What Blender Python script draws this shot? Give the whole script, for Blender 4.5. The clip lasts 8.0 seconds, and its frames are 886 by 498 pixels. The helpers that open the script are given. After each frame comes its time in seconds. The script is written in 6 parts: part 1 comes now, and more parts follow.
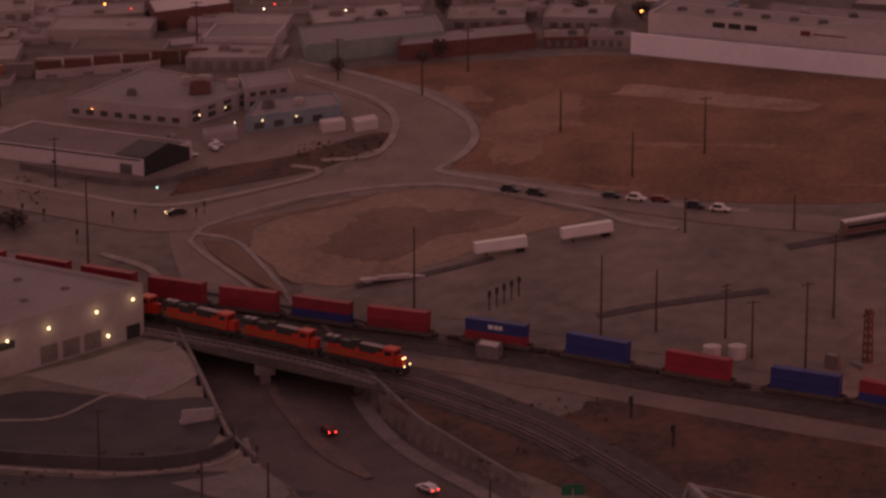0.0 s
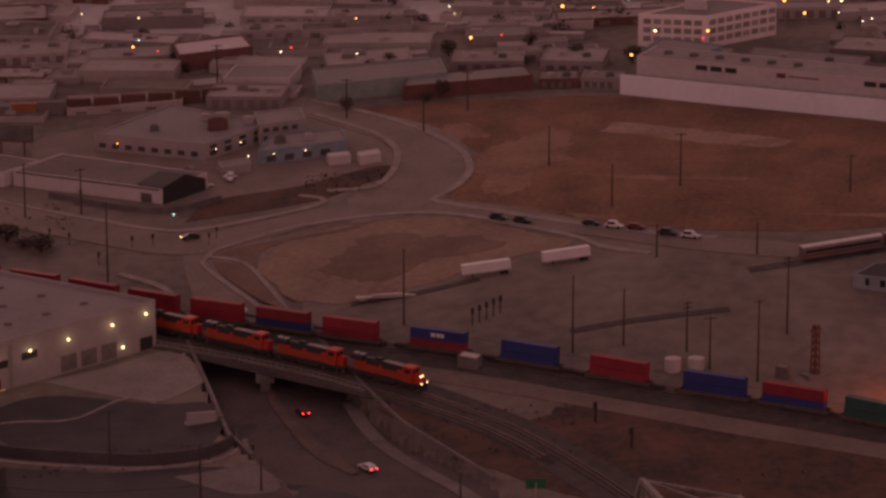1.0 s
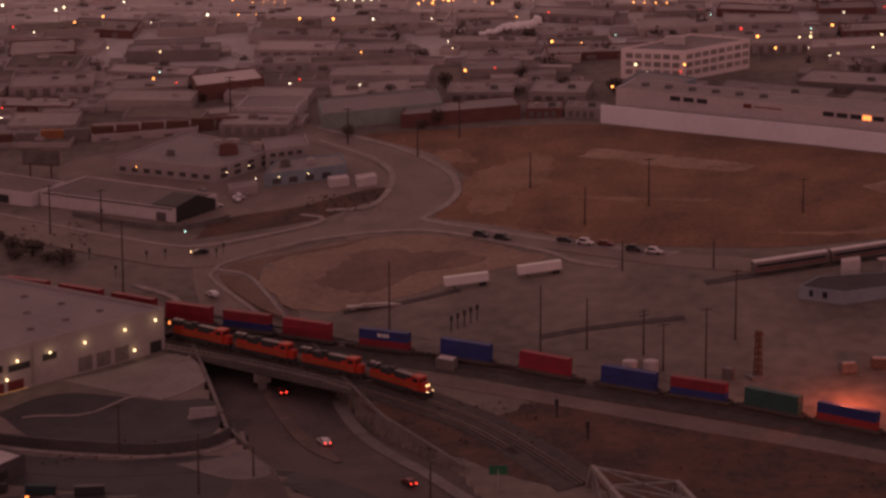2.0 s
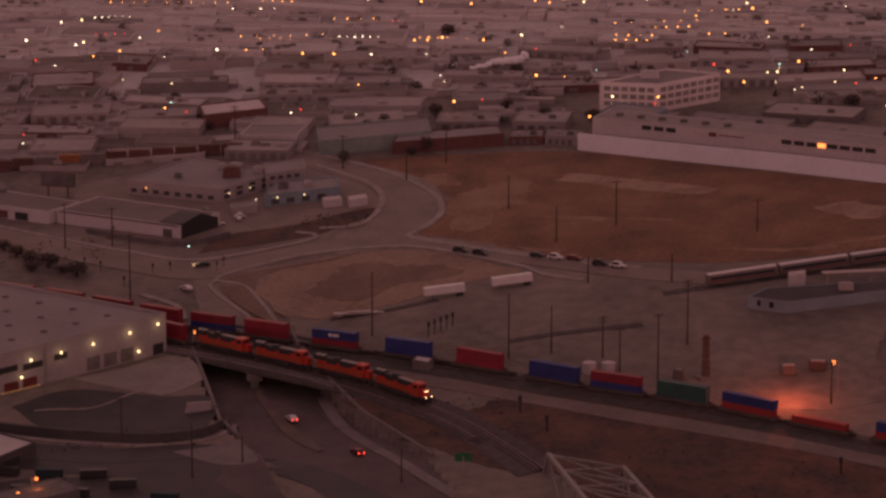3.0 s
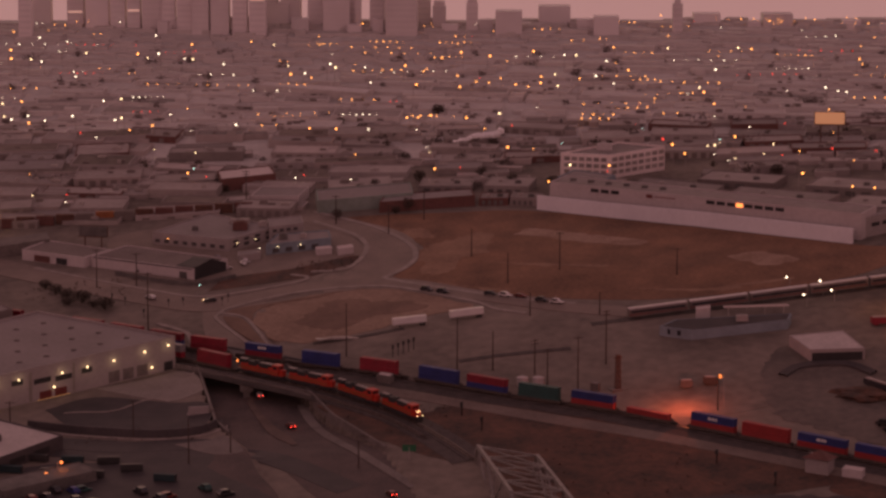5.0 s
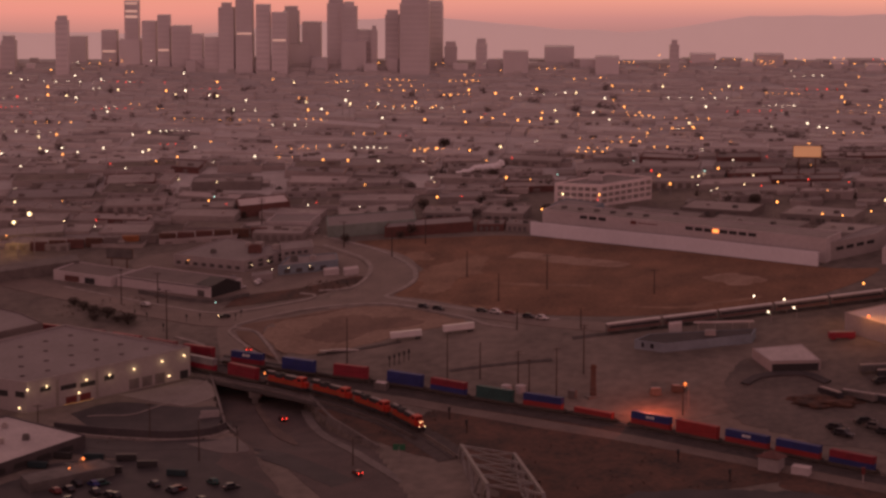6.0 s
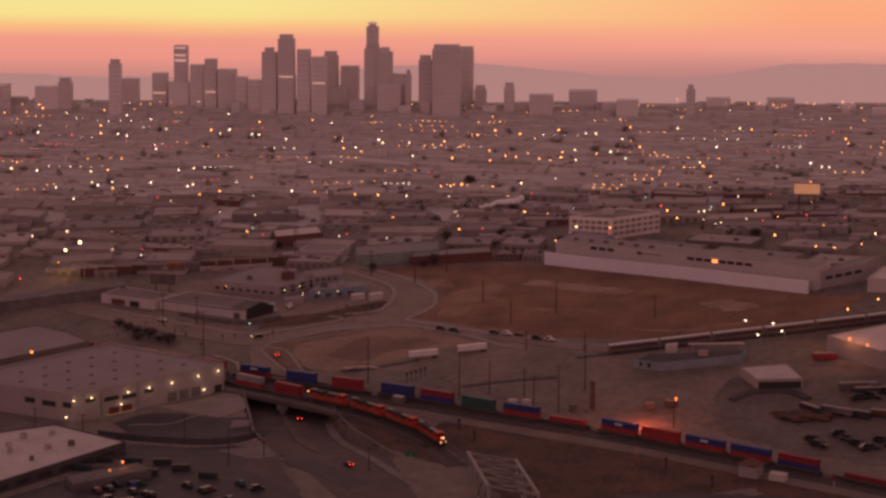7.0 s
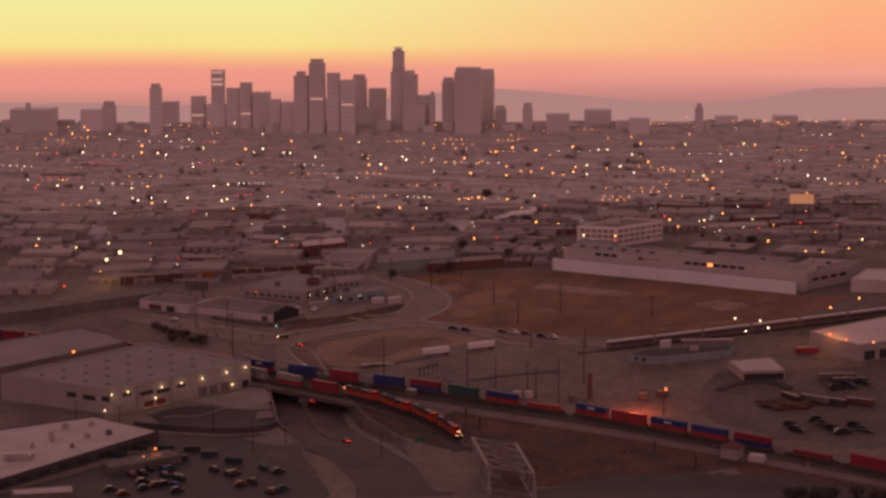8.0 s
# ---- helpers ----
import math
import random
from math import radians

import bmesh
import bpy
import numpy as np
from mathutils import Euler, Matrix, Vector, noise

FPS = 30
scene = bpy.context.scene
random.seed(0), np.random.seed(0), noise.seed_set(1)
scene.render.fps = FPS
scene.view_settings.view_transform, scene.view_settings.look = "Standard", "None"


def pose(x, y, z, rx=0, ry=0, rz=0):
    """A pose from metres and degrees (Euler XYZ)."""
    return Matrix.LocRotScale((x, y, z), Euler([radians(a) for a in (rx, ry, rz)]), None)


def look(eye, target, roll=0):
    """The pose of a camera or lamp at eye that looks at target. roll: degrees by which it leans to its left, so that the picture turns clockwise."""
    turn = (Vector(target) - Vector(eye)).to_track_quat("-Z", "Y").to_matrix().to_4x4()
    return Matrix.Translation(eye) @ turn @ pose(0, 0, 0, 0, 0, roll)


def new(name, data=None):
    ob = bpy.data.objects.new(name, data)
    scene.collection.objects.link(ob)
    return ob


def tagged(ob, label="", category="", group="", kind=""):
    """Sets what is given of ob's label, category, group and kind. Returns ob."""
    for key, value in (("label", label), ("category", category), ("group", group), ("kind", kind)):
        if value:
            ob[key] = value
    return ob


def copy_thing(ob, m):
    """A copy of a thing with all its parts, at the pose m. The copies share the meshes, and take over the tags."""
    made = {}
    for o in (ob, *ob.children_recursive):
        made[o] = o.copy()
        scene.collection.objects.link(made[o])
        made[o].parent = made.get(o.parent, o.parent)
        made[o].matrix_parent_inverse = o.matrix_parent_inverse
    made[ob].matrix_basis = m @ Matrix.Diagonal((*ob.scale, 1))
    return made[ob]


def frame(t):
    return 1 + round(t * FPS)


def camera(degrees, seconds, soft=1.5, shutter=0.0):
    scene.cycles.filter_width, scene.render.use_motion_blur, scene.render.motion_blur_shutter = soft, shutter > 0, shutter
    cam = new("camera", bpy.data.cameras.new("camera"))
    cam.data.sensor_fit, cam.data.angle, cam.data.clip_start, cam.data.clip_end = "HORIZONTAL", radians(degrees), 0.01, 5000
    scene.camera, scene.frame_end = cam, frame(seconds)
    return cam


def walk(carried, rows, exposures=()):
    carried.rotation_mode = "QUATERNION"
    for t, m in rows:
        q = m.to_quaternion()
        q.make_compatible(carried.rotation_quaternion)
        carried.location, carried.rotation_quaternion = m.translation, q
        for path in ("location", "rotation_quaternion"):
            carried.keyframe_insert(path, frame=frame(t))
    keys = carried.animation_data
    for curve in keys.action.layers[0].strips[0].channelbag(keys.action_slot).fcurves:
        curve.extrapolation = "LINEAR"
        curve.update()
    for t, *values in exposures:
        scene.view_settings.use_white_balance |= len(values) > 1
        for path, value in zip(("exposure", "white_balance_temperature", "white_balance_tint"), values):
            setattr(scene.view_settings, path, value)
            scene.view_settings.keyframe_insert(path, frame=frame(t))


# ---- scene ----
cam = camera(17.0, 8.0, soft=2.75)

# the flight: a slow climb backwards and to the side; seconds, place, turn in degrees.
# All plan numbers below are in plan units; SIZE turns them into the world's metres.
SIZE = 0.318
PATH = [
    (0, -36.80, -802.76, 199.87, 76.190, 0.025, -3.448),
    (0.5, -28.53, -836.06, 202.55, 76.778, 0.057, -2.815),
    (1, -19.19, -874.49, 207.49, 77.226, 0.045, -2.189),
    (1.5, -9.29, -918.20, 215.16, 77.516, 0.109, -1.622),
    (3, 19.12, -1048.93, 227.15, 78.763, -0.020, -0.361),
    (3.5, 30.62, -1097.22, 229.23, 79.354, -0.050, 0.061),
    (4, 42.31, -1148.88, 232.65, 79.853, -0.085, 0.469),
    (4.5, 53.41, -1201.98, 237.14, 80.280, -0.120, 0.814),
    (6, 96.00, -1367.52, 248.44, 81.539, -0.170, 2.265),
    (6.5, 109.78, -1423.64, 253.92, 81.888, -0.251, 2.839),
    (7, 126.80, -1481.17, 254.83, 82.447, -0.342, 3.608),
    (7.5, 143.53, -1538.29, 255.64, 82.812, -0.233, 4.179),
    (8, 160.97, -1596.24, 255.30, 83.073, 0.154, 4.719),
]
walk(cam, [(t, pose(x * SIZE, y * SIZE, z * SIZE, *r)) for t, x, y, z, *r in PATH])

# ---- light: the sun has just set, a soft warm sky is left ----
world = bpy.data.worlds.new("dusk")
scene.world = world
world.use_nodes = True
wn, wl = world.node_tree.nodes, world.node_tree.links
wtc, wsep, wramp = wn.new("ShaderNodeTexCoord"), wn.new("ShaderNodeSeparateXYZ"), wn.new("ShaderNodeValToRGB")
wl.new(wtc.outputs["Generated"], wsep.inputs[0])
wl.new(wsep.outputs["Z"], wramp.inputs[0])
e = wramp.color_ramp.elements
e[0].position, e[0].color = 0.0, (0.62, 0.300, 0.288, 1)
e[1].position, e[1].color = 1.0, (0.235, 0.134, 0.150, 1)
q = e.new(0.25)
q.color = (0.362, 0.192, 0.198, 1)
wl.new(wramp.outputs[0], wn["Background"].inputs["Color"])
wn["Background"].inputs["Strength"].default_value = 1.05
sun = new("afterglow_sun", bpy.data.lights.new("afterglow_sun", "SUN"))
sun.data.energy, sun.data.angle, sun.data.color = 0.25, radians(25), (1.0, 0.52, 0.40)
sun.matrix_world = look((-300, 900, 420), (0, 0, 0))

# ---- materials ----
def mat(name, col, col2=None, rough=0.85, scale=0.3, metal=0.0, bump=0.15, vary=0.0, fine=4.0):
    m = bpy.data.materials.new(name)
    m.use_nodes = True
    n, l = m.node_tree.nodes, m.node_tree.links
    b = n["Principled BSDF"]
    b.inputs["Roughness"].default_value, b.inputs["Metallic"].default_value = rough, metal
    tc = n.new("ShaderNodeTexCoord")
    a, f = n.new("ShaderNodeTexNoise"), n.new("ShaderNodeTexNoise")
    a.inputs["Scale"].default_value, a.inputs["Detail"].default_value = scale, 6
    f.inputs["Scale"].default_value, f.inputs["Detail"].default_value = scale * fine, 5
    for t in (a, f):
        l.new(tc.outputs["Object"], t.inputs["Vector"])
    add = n.new("ShaderNodeMix")
    add.inputs[0].default_value = 0.4
    l.new(a.outputs["Fac"], add.inputs[2])
    l.new(f.outputs["Fac"], add.inputs[3])
    r = n.new("ShaderNodeValToRGB")
    r.color_ramp.elements[0].position, r.color_ramp.elements[1].position = 0.36, 0.66
    c2 = col2 or tuple(c * 0.62 for c in col)
    r.color_ramp.elements[0].color, r.color_ramp.elements[1].color = (*c2, 1), (*col, 1)
    l.new(add.outputs[0], r.inputs[0])
    out = r.outputs[0]
    if vary:
        oi, hsv, mr = n.new("ShaderNodeObjectInfo"), n.new("ShaderNodeHueSaturation"), n.new("ShaderNodeMapRange")
        mr.inputs["To Min"].default_value, mr.inputs["To Max"].default_value = 1 - vary, 1 + vary
        l.new(oi.outputs["Random"], mr.inputs["Value"])
        l.new(mr.outputs[0], hsv.inputs["Value"])
        l.new(out, hsv.inputs["Color"])
        out = hsv.outputs[0]
    l.new(out, b.inputs["Base Color"])
    if bump:
        bp = n.new("ShaderNodeBump")
        bp.inputs["Strength"].default_value = bump
        l.new(f.outputs["Fac"], bp.inputs["Height"])
        l.new(bp.outputs[0], b.inputs["Normal"])
    return m


def glow(name, col, strength):
    m = bpy.data.materials.new(name)
    m.use_nodes = True
    b = m.node_tree.nodes["Principled BSDF"]
    b.inputs["Base Color"].default_value = (*col, 1)
    b.inputs["Emission Color"].default_value = (*col, 1)
    b.inputs["Emission Strength"].default_value = strength
    return m


GROUND = mat("packed_ground", (0.235, 0.190, 0.158), (0.105, 0.086, 0.072), 0.95, 0.022, bump=0.3, fine=9)
DIRTDARK = mat("dark_bare_dirt", (0.225, 0.142, 0.104), (0.13, 0.081, 0.060), 0.97, 0.08, bump=0.4, fine=9)
FIELD = mat("dry_field", (0.26, 0.134, 0.078), (0.12, 0.062, 0.037), 0.97, 0.05, bump=0.5, fine=12)
SAND = mat("pale_dirt", (0.31, 0.212, 0.155), (0.185, 0.118, 0.084), 0.95, 0.06, bump=0.4, fine=8)
SCRUB = mat("scrub_dirt", (0.135, 0.066, 0.044), (0.036, 0.026, 0.021), 0.97, 0.07, bump=0.6, fine=6)
ASPHALT = mat("worn_asphalt", (0.25, 0.195, 0.163), (0.16, 0.123, 0.103), 0.85, 0.07, bump=0.2, fine=14)
DARKASPHALT = mat("dark_asphalt", (0.066, 0.054, 0.053), (0.036, 0.031, 0.032), 0.8, 0.12, bump=0.2, fine=9)
WALLDARK = mat("dark_painted_wall", (0.088, 0.073, 0.073), (0.054, 0.045, 0.047), 0.8, 0.15, fine=8)
MEDIAN = mat("dusty_median", (0.15, 0.106, 0.088), (0.09, 0.064, 0.054), 0.95, 0.12, fine=8)
KERB = mat("pale_kerb_concrete", (0.35, 0.295, 0.265), (0.21, 0.175, 0.155), 0.9, 0.2, fine=7)
CONCRETE = mat("grey_concrete", (0.205, 0.175, 0.158), (0.12, 0.10, 0.092), 0.9, 0.14, fine=8)
DARKCONC = mat("stained_concrete", (0.17, 0.15, 0.14), (0.09, 0.08, 0.075), 0.9, 0.2, fine=6)
APRON = mat("pale_apron_concrete", (0.30, 0.258, 0.23), (0.215, 0.185, 0.163), 0.9, 0.1, fine=8)
BALLAST = mat("track_ballast", (0.098, 0.078, 0.071), (0.05, 0.041, 0.038), 0.97, 0.3, bump=0.8, fine=8)
RAIL = mat("steel_rail", (0.34, 0.28, 0.25), (0.22, 0.16, 0.13), 0.45, 0.5, metal=0.7)
TIE = mat("tie_wood", (0.11, 0.085, 0.07), (0.06, 0.045, 0.04), 0.95, 1.0)
WALLW = mat("painted_wall", (0.37, 0.32, 0.305), (0.29, 0.25, 0.24), 0.85, 0.06, fine=10)
WHITE = mat("white_wall", (0.56, 0.49, 0.48), (0.44, 0.38, 0.37), 0.8, 0.05, fine=10)
ROOF = mat("pale_flat_roof", (0.29, 0.25, 0.24), (0.22, 0.19, 0.18), 0.9, 0.045, fine=12)
ROOFW = mat("white_roof", (0.62, 0.53, 0.50), (0.50, 0.42, 0.40), 0.85, 0.06, fine=10)
PALEROOF = mat("pale_membrane_roof", (0.54, 0.475, 0.455), (0.40, 0.35, 0.335), 0.85, 0.09, fine=8)
TAR = mat("tar_roof", (0.22, 0.18, 0.165), (0.15, 0.12, 0.11), 0.92, 0.06, fine=9)
DARK = mat("dark_opening", (0.03, 0.026, 0.026), (0.018, 0.016, 0.016), 0.6, 0.5)
# office panes, their dark colour lifted to paint in the haze
HAZEPANE = mat("haze_paled_window", (0.075, 0.064, 0.064), (0.05, 0.042, 0.043), 0.35, 0.5, bump=0.0)
GLASS = mat("window_glass", (0.035, 0.033, 0.038), (0.02, 0.02, 0.024), 0.12, 0.5, bump=0.0)
TRUSS = mat("weathered_truss_steel", (0.29, 0.26, 0.24), (0.17, 0.148, 0.138), 0.7, 0.25)
STEEL = mat("grey_steel", (0.44, 0.39, 0.37), (0.30, 0.25, 0.23), 0.6, 0.3, metal=0.3)
WOOD = mat("pole_wood", (0.085, 0.058, 0.045), (0.05, 0.034, 0.028), 0.95, 0.8)
RUST = mat("rusty_steel", (0.16, 0.075, 0.05), (0.08, 0.04, 0.03), 0.85, 0.4)
RED = mat("red_container_paint", (0.27, 0.014, 0.030), (0.19, 0.011, 0.022), 0.6, 0.25, vary=0.18)
ORANGERED = mat("orange_container_paint", (0.33, 0.022, 0.022), (0.24, 0.018, 0.018), 0.6, 0.25)
BLUE = mat("blue_container_paint", (0.022, 0.032, 0.17), (0.015, 0.022, 0.115), 0.6, 0.25, vary=0.15)
GREEN = mat("green_container_paint", (0.025, 0.085, 0.075), (0.018, 0.055, 0.05), 0.6, 0.25)
TEAL = mat("dark_teal_paint", (0.018, 0.042, 0.046), (0.012, 0.026, 0.03), 0.8, 0.4)
GREY = mat("grey_container_paint", (0.30, 0.26, 0.26), (0.2, 0.18, 0.18), 0.6, 0.25)
ORANGE = mat("locomotive_orange", (0.54, 0.036, 0.014), (0.40, 0.026, 0.012), 0.45, 0.5)
LOCODARK = mat("locomotive_dark", (0.035, 0.03, 0.03), (0.02, 0.018, 0.018), 0.6, 0.6)
YELLOW = mat("stripe_yellow", (0.32, 0.10, 0.022), (0.25, 0.07, 0.02), 0.5, 0.5)
SILVER = mat("ribbed_stainless", (0.17, 0.135, 0.125), (0.12, 0.095, 0.09), 0.5, 0.3, metal=0.2)
BRICKRED = mat("red_brick_wall", (0.165, 0.072, 0.060), (0.11, 0.049, 0.042), 0.9, 0.15)
PALEBLUE = mat("pale_blue_wall", (0.23, 0.275, 0.31), (0.17, 0.20, 0.225), 0.85, 0.12)
PALEGREEN = mat("pale_green_wall", (0.26, 0.30, 0.27), (0.2, 0.23, 0.2), 0.85, 0.12)
CITYWALL = mat("city_wall", (0.40, 0.335, 0.315), (0.30, 0.25, 0.235), 0.9, 0.05, vary=0.25, fine=6)
CITYROOF = mat("city_roof", (0.335, 0.285, 0.265), (0.24, 0.203, 0.188), 0.9, 0.06, vary=0.25, fine=6)
# haze over the far city is painted into these pale wall and street colours
CITYFAR = mat("haze_pale_stucco", (0.78, 0.67, 0.65), (0.62, 0.52, 0.50), 0.95, 0.03, vary=0.16, fine=6)
FARGROUND = mat("haze_pale_streets", (0.58, 0.525, 0.495), (0.42, 0.38, 0.36), 0.95, 0.02, fine=8)
# skyline haze is put into the colour: pale facades, window bands barely darker
TOWER = mat("haze_paled_tower_facade", (0.72, 0.645, 0.64), (0.65, 0.575, 0.57), 0.7, 0.02, vary=0.12, bump=0)
TOWERBAND = mat("haze_paled_window_bands", (0.70, 0.625, 0.62), (0.64, 0.565, 0.56), 0.4, 0.02, bump=0)
# evening haze on the ridge is painted in as a faint mauve glow
RIDGE = mat("haze_glow_hill", (0.42, 0.35, 0.36), (0.38, 0.31, 0.32), 1.0, 0.004, bump=0)
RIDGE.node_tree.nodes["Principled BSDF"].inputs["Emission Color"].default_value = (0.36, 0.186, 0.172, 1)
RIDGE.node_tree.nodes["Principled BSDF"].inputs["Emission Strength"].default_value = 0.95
# far blocks: haze mixed into wall and roof colour, contrast kept low
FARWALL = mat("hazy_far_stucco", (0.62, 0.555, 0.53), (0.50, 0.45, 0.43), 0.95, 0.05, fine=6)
FARROOF = mat("haze_pale_roofs", (0.58, 0.52, 0.49), (0.42, 0.37, 0.35), 0.95, 0.035, fine=9)
# leaf colour of distant trees, lightened to paint the haze before them
HAZELEAF = mat("haze_paled_foliage", (0.24, 0.20, 0.185), (0.17, 0.14, 0.13), 0.95, 0.4)
WALLBRIGHT = mat("bright_white_render", (0.78, 0.74, 0.76), (0.68, 0.64, 0.66), 0.8, 0.05, fine=10)
LEAF = mat("dark_foliage", (0.115, 0.086, 0.066), (0.06, 0.046, 0.036), 0.9, 0.6)
BARK = mat("bark", (0.10, 0.07, 0.055), None, 0.95, 1.0)
STEAM = mat("white_steam", (0.92, 0.88, 0.87), (0.84, 0.80, 0.79), 1.0, 0.05, bump=0)
ORANGEDIM = mat("faded_orange_paint", (0.36, 0.13, 0.045), (0.24, 0.085, 0.03), 0.7, 0.25)
DUST = mat("dusty_field_edge", (0.315, 0.19, 0.124), (0.175, 0.098, 0.062), 0.97, 0.06, bump=0.4, fine=10)
TRACKROAD = mat("grey_dirt_road", (0.215, 0.166, 0.138), (0.14, 0.105, 0.088), 0.95, 0.06, bump=0.3, fine=9)
OILY = mat("oily_yard_ground", (0.165, 0.132, 0.113), (0.085, 0.070, 0.061), 0.9, 0.035, bump=0.3, fine=8)
WORN = mat("worn_pale_earth", (0.37, 0.25, 0.185), (0.20, 0.115, 0.075), 0.95, 0.09, bump=0.4, fine=7)
# the red glow of car lights on the ramp is put into this asphalt colour
RAMPROAD = mat("glow_tinted_ramp_asphalt", (0.118, 0.082, 0.074), (0.056, 0.042, 0.041), 0.85, 0.08, bump=0.2, fine=10)
RUBBER = mat("tyre_rubber", (0.02, 0.02, 0.02), None, 0.9, 1.0)
CARWHITE = mat("white_car_paint", (0.68, 0.64, 0.62), (0.6, 0.56, 0.55), 0.35, 0.3, bump=0)
CARDARK = mat("dark_car_paint", (0.035, 0.033, 0.04), (0.028, 0.026, 0.03), 0.35, 0.3, bump=0)
CARRED = mat("maroon_car_paint", (0.16, 0.03, 0.025), (0.12, 0.022, 0.02), 0.35, 0.3, bump=0)
SIGNGREEN = mat("green_sign", (0.02, 0.14, 0.06), None, 0.6, 1.0)
L_WARM = glow("warm_white_lamp", (1.0, 0.70, 0.36), 3.8)
L_WHITE = glow("white_lamp", (1.0, 0.80, 0.56), 4.0)
L_AMBER = glow("sodium_lamp", (1.0, 0.36, 0.08), 4.6)
L_ORANGE = glow("yard_sodium_lamp", (1.0, 0.26, 0.06), 2.2)
L_RED = glow("red_lamp", (1.0, 0.05, 0.03), 2.2)
L_GREEN = glow("green_lamp", (0.55, 1.0, 0.85), 2.5)
L_HEAD = glow("headlight", (1.0, 0.62, 0.28), 5.5)
L_TAIL = glow("tail_light", (1.0, 0.05, 0.03), 6)
# emission that paints lamplight onto the warehouse entrance step
L_STEP = glow("lit_window", (1.0, 0.55, 0.20), 0.22)
L_TOWER = glow("lit_office_windows", (1.0, 0.62, 0.50), 0.34)
L_BOARD = glow("lit_board", (1.0, 0.52, 0.26), 0.2)

# ---- the lie of the land: rises gently away from the river ----
KN = [-230, -106, -35, 35, 97, 160, 255, 370, 560, 900]
G0 = [-29, -12.5, 0, 11.5, 19.5, 27.5, 42, 60, 86, 40]
G1 = [5, 10, 14, 15, 14, 11, 6, 2, 1, 0]
UY = [-235, -150, -128, -113, -84, -50, -20, 12, 30]
UC = [20, -4, -16, -24, -33, -43, -47, -52, -52]
UH = [26, 26, 25, 24, 21, 18.5, 16, 15, 15]
UD = [0, 1.2, 3.5, 5.0, 6.0, 6.2, 0.6, 0, 0]


def land(x, y):
    if y > 560:
        a, b = (86, 40) if y < 900 else (40, -330)
        u = (y - 560) / 340 if y < 900 else min((y - 900) / 1900, 1)
        return a + (b - a) * u + float(np.interp(y, KN, G1)) * max(-300, min(x, 320)) / 200
    if y < -230:
        return -29 + (y + 230) * 0.06 + 5 * max(-300, min(x, 320)) / 200
    return float(np.interp(y, KN, G0)) + float(np.interp(y, KN, G1)) * max(-300, min(x, 320)) / 200


def dip(x, y):
    if not -235 < y < 30:
        return 0.0
    c, h, d = (float(np.interp(y, UY, v)) for v in (UC, UH, UD))
    return d * max(0.0, min((h - abs(x - c)) / 1.2, 1.0))


def top(x, y):
    return land(x, y) - dip(x, y)


def part(name, bm, material, parent=None, label=""):
    me = bpy.data.meshes.new(name)
    bm.normal_update()
    bm.to_mesh(me)
    bm.free()
    for m in material if isinstance(material, (list, tuple)) else [material]:
        me.materials.append(m)
    ob = new(name, me)
    if parent:
        ob.parent = parent
    if label:
        tagged(ob, label)
    return ob


def box(bm, x0, x1, y0, y1, z0, z1, mi=0, taper=0.0):
    t = taper
    v = [bm.verts.new(p) for p in ((x0, y0, z0), (x1, y0, z0), (x1, y1, z0), (x0, y1, z0),
                                   (x0 + t, y0 + t, z1), (x1 - t, y0 + t, z1), (x1 - t, y1 - t, z1), (x0 + t, y1 - t, z1))]
    for f in ((3, 2, 1, 0), (4, 5, 6, 7), (0, 1, 5, 4), (1, 2, 6, 5), (2, 3, 7, 6), (3, 0, 4, 7)):
        bm.faces.new([v[i] for i in f]).material_index = mi
    return v


def boxes(*rows):
    bm = bmesh.new()
    for r in rows:
        box(bm, *r)
    return bm


def bar(bm, a, b, w):
    a, b = Vector(a), Vector(b)
    d = (b - a).normalized()
    s = d.cross(Vector((0, 0, 1)) if abs(d.z) < 0.9 else Vector((1, 0, 0))).normalized() * w / 2
    u = d.cross(s).normalized() * w / 2
    lo = [bm.verts.new(a + i * s + j * u) for i, j in ((-1, -1), (1, -1), (1, 1), (-1, 1))]
    hi = [bm.verts.new(b + i * s + j * u) for i, j in ((-1, -1), (1, -1), (1, 1), (-1, 1))]
    bm.faces.new(lo[::-1])
    bm.faces.new(hi)
    for i in range(4):
        bm.faces.new((lo[i], lo[(i + 1) % 4], hi[(i + 1) % 4], hi[i]))


def cyl(bm, x, y, z0, z1, r0, r1=None, n=10):
    r1 = r0 if r1 is None else r1
    lo = [bm.verts.new((x + r0 * math.cos(i * math.tau / n), y + r0 * math.sin(i * math.tau / n), z0)) for i in range(n)]
    hi = [bm.verts.new((x + r1 * math.cos(i * math.tau / n), y + r1 * math.sin(i * math.tau / n), z1)) for i in range(n)]
    for i in range(n):
        bm.faces.new((lo[i], lo[(i + 1) % n], hi[(i + 1) % n], hi[i]))
    bm.faces.new(hi)
    bm.faces.new(lo[::-1])


def ball(bm, x, y, z, r, n=1):
    bmesh.ops.create_icosphere(bm, subdivisions=n, radius=r, matrix=Matrix.Translation((x, y, z)))


def empty(name, x, y, yaw=0.0, z=None):
    ob = new(name)
    ob.matrix_basis = pose(x, y, top(x, y) if z is None else z, 0, 0, yaw)
    return ob


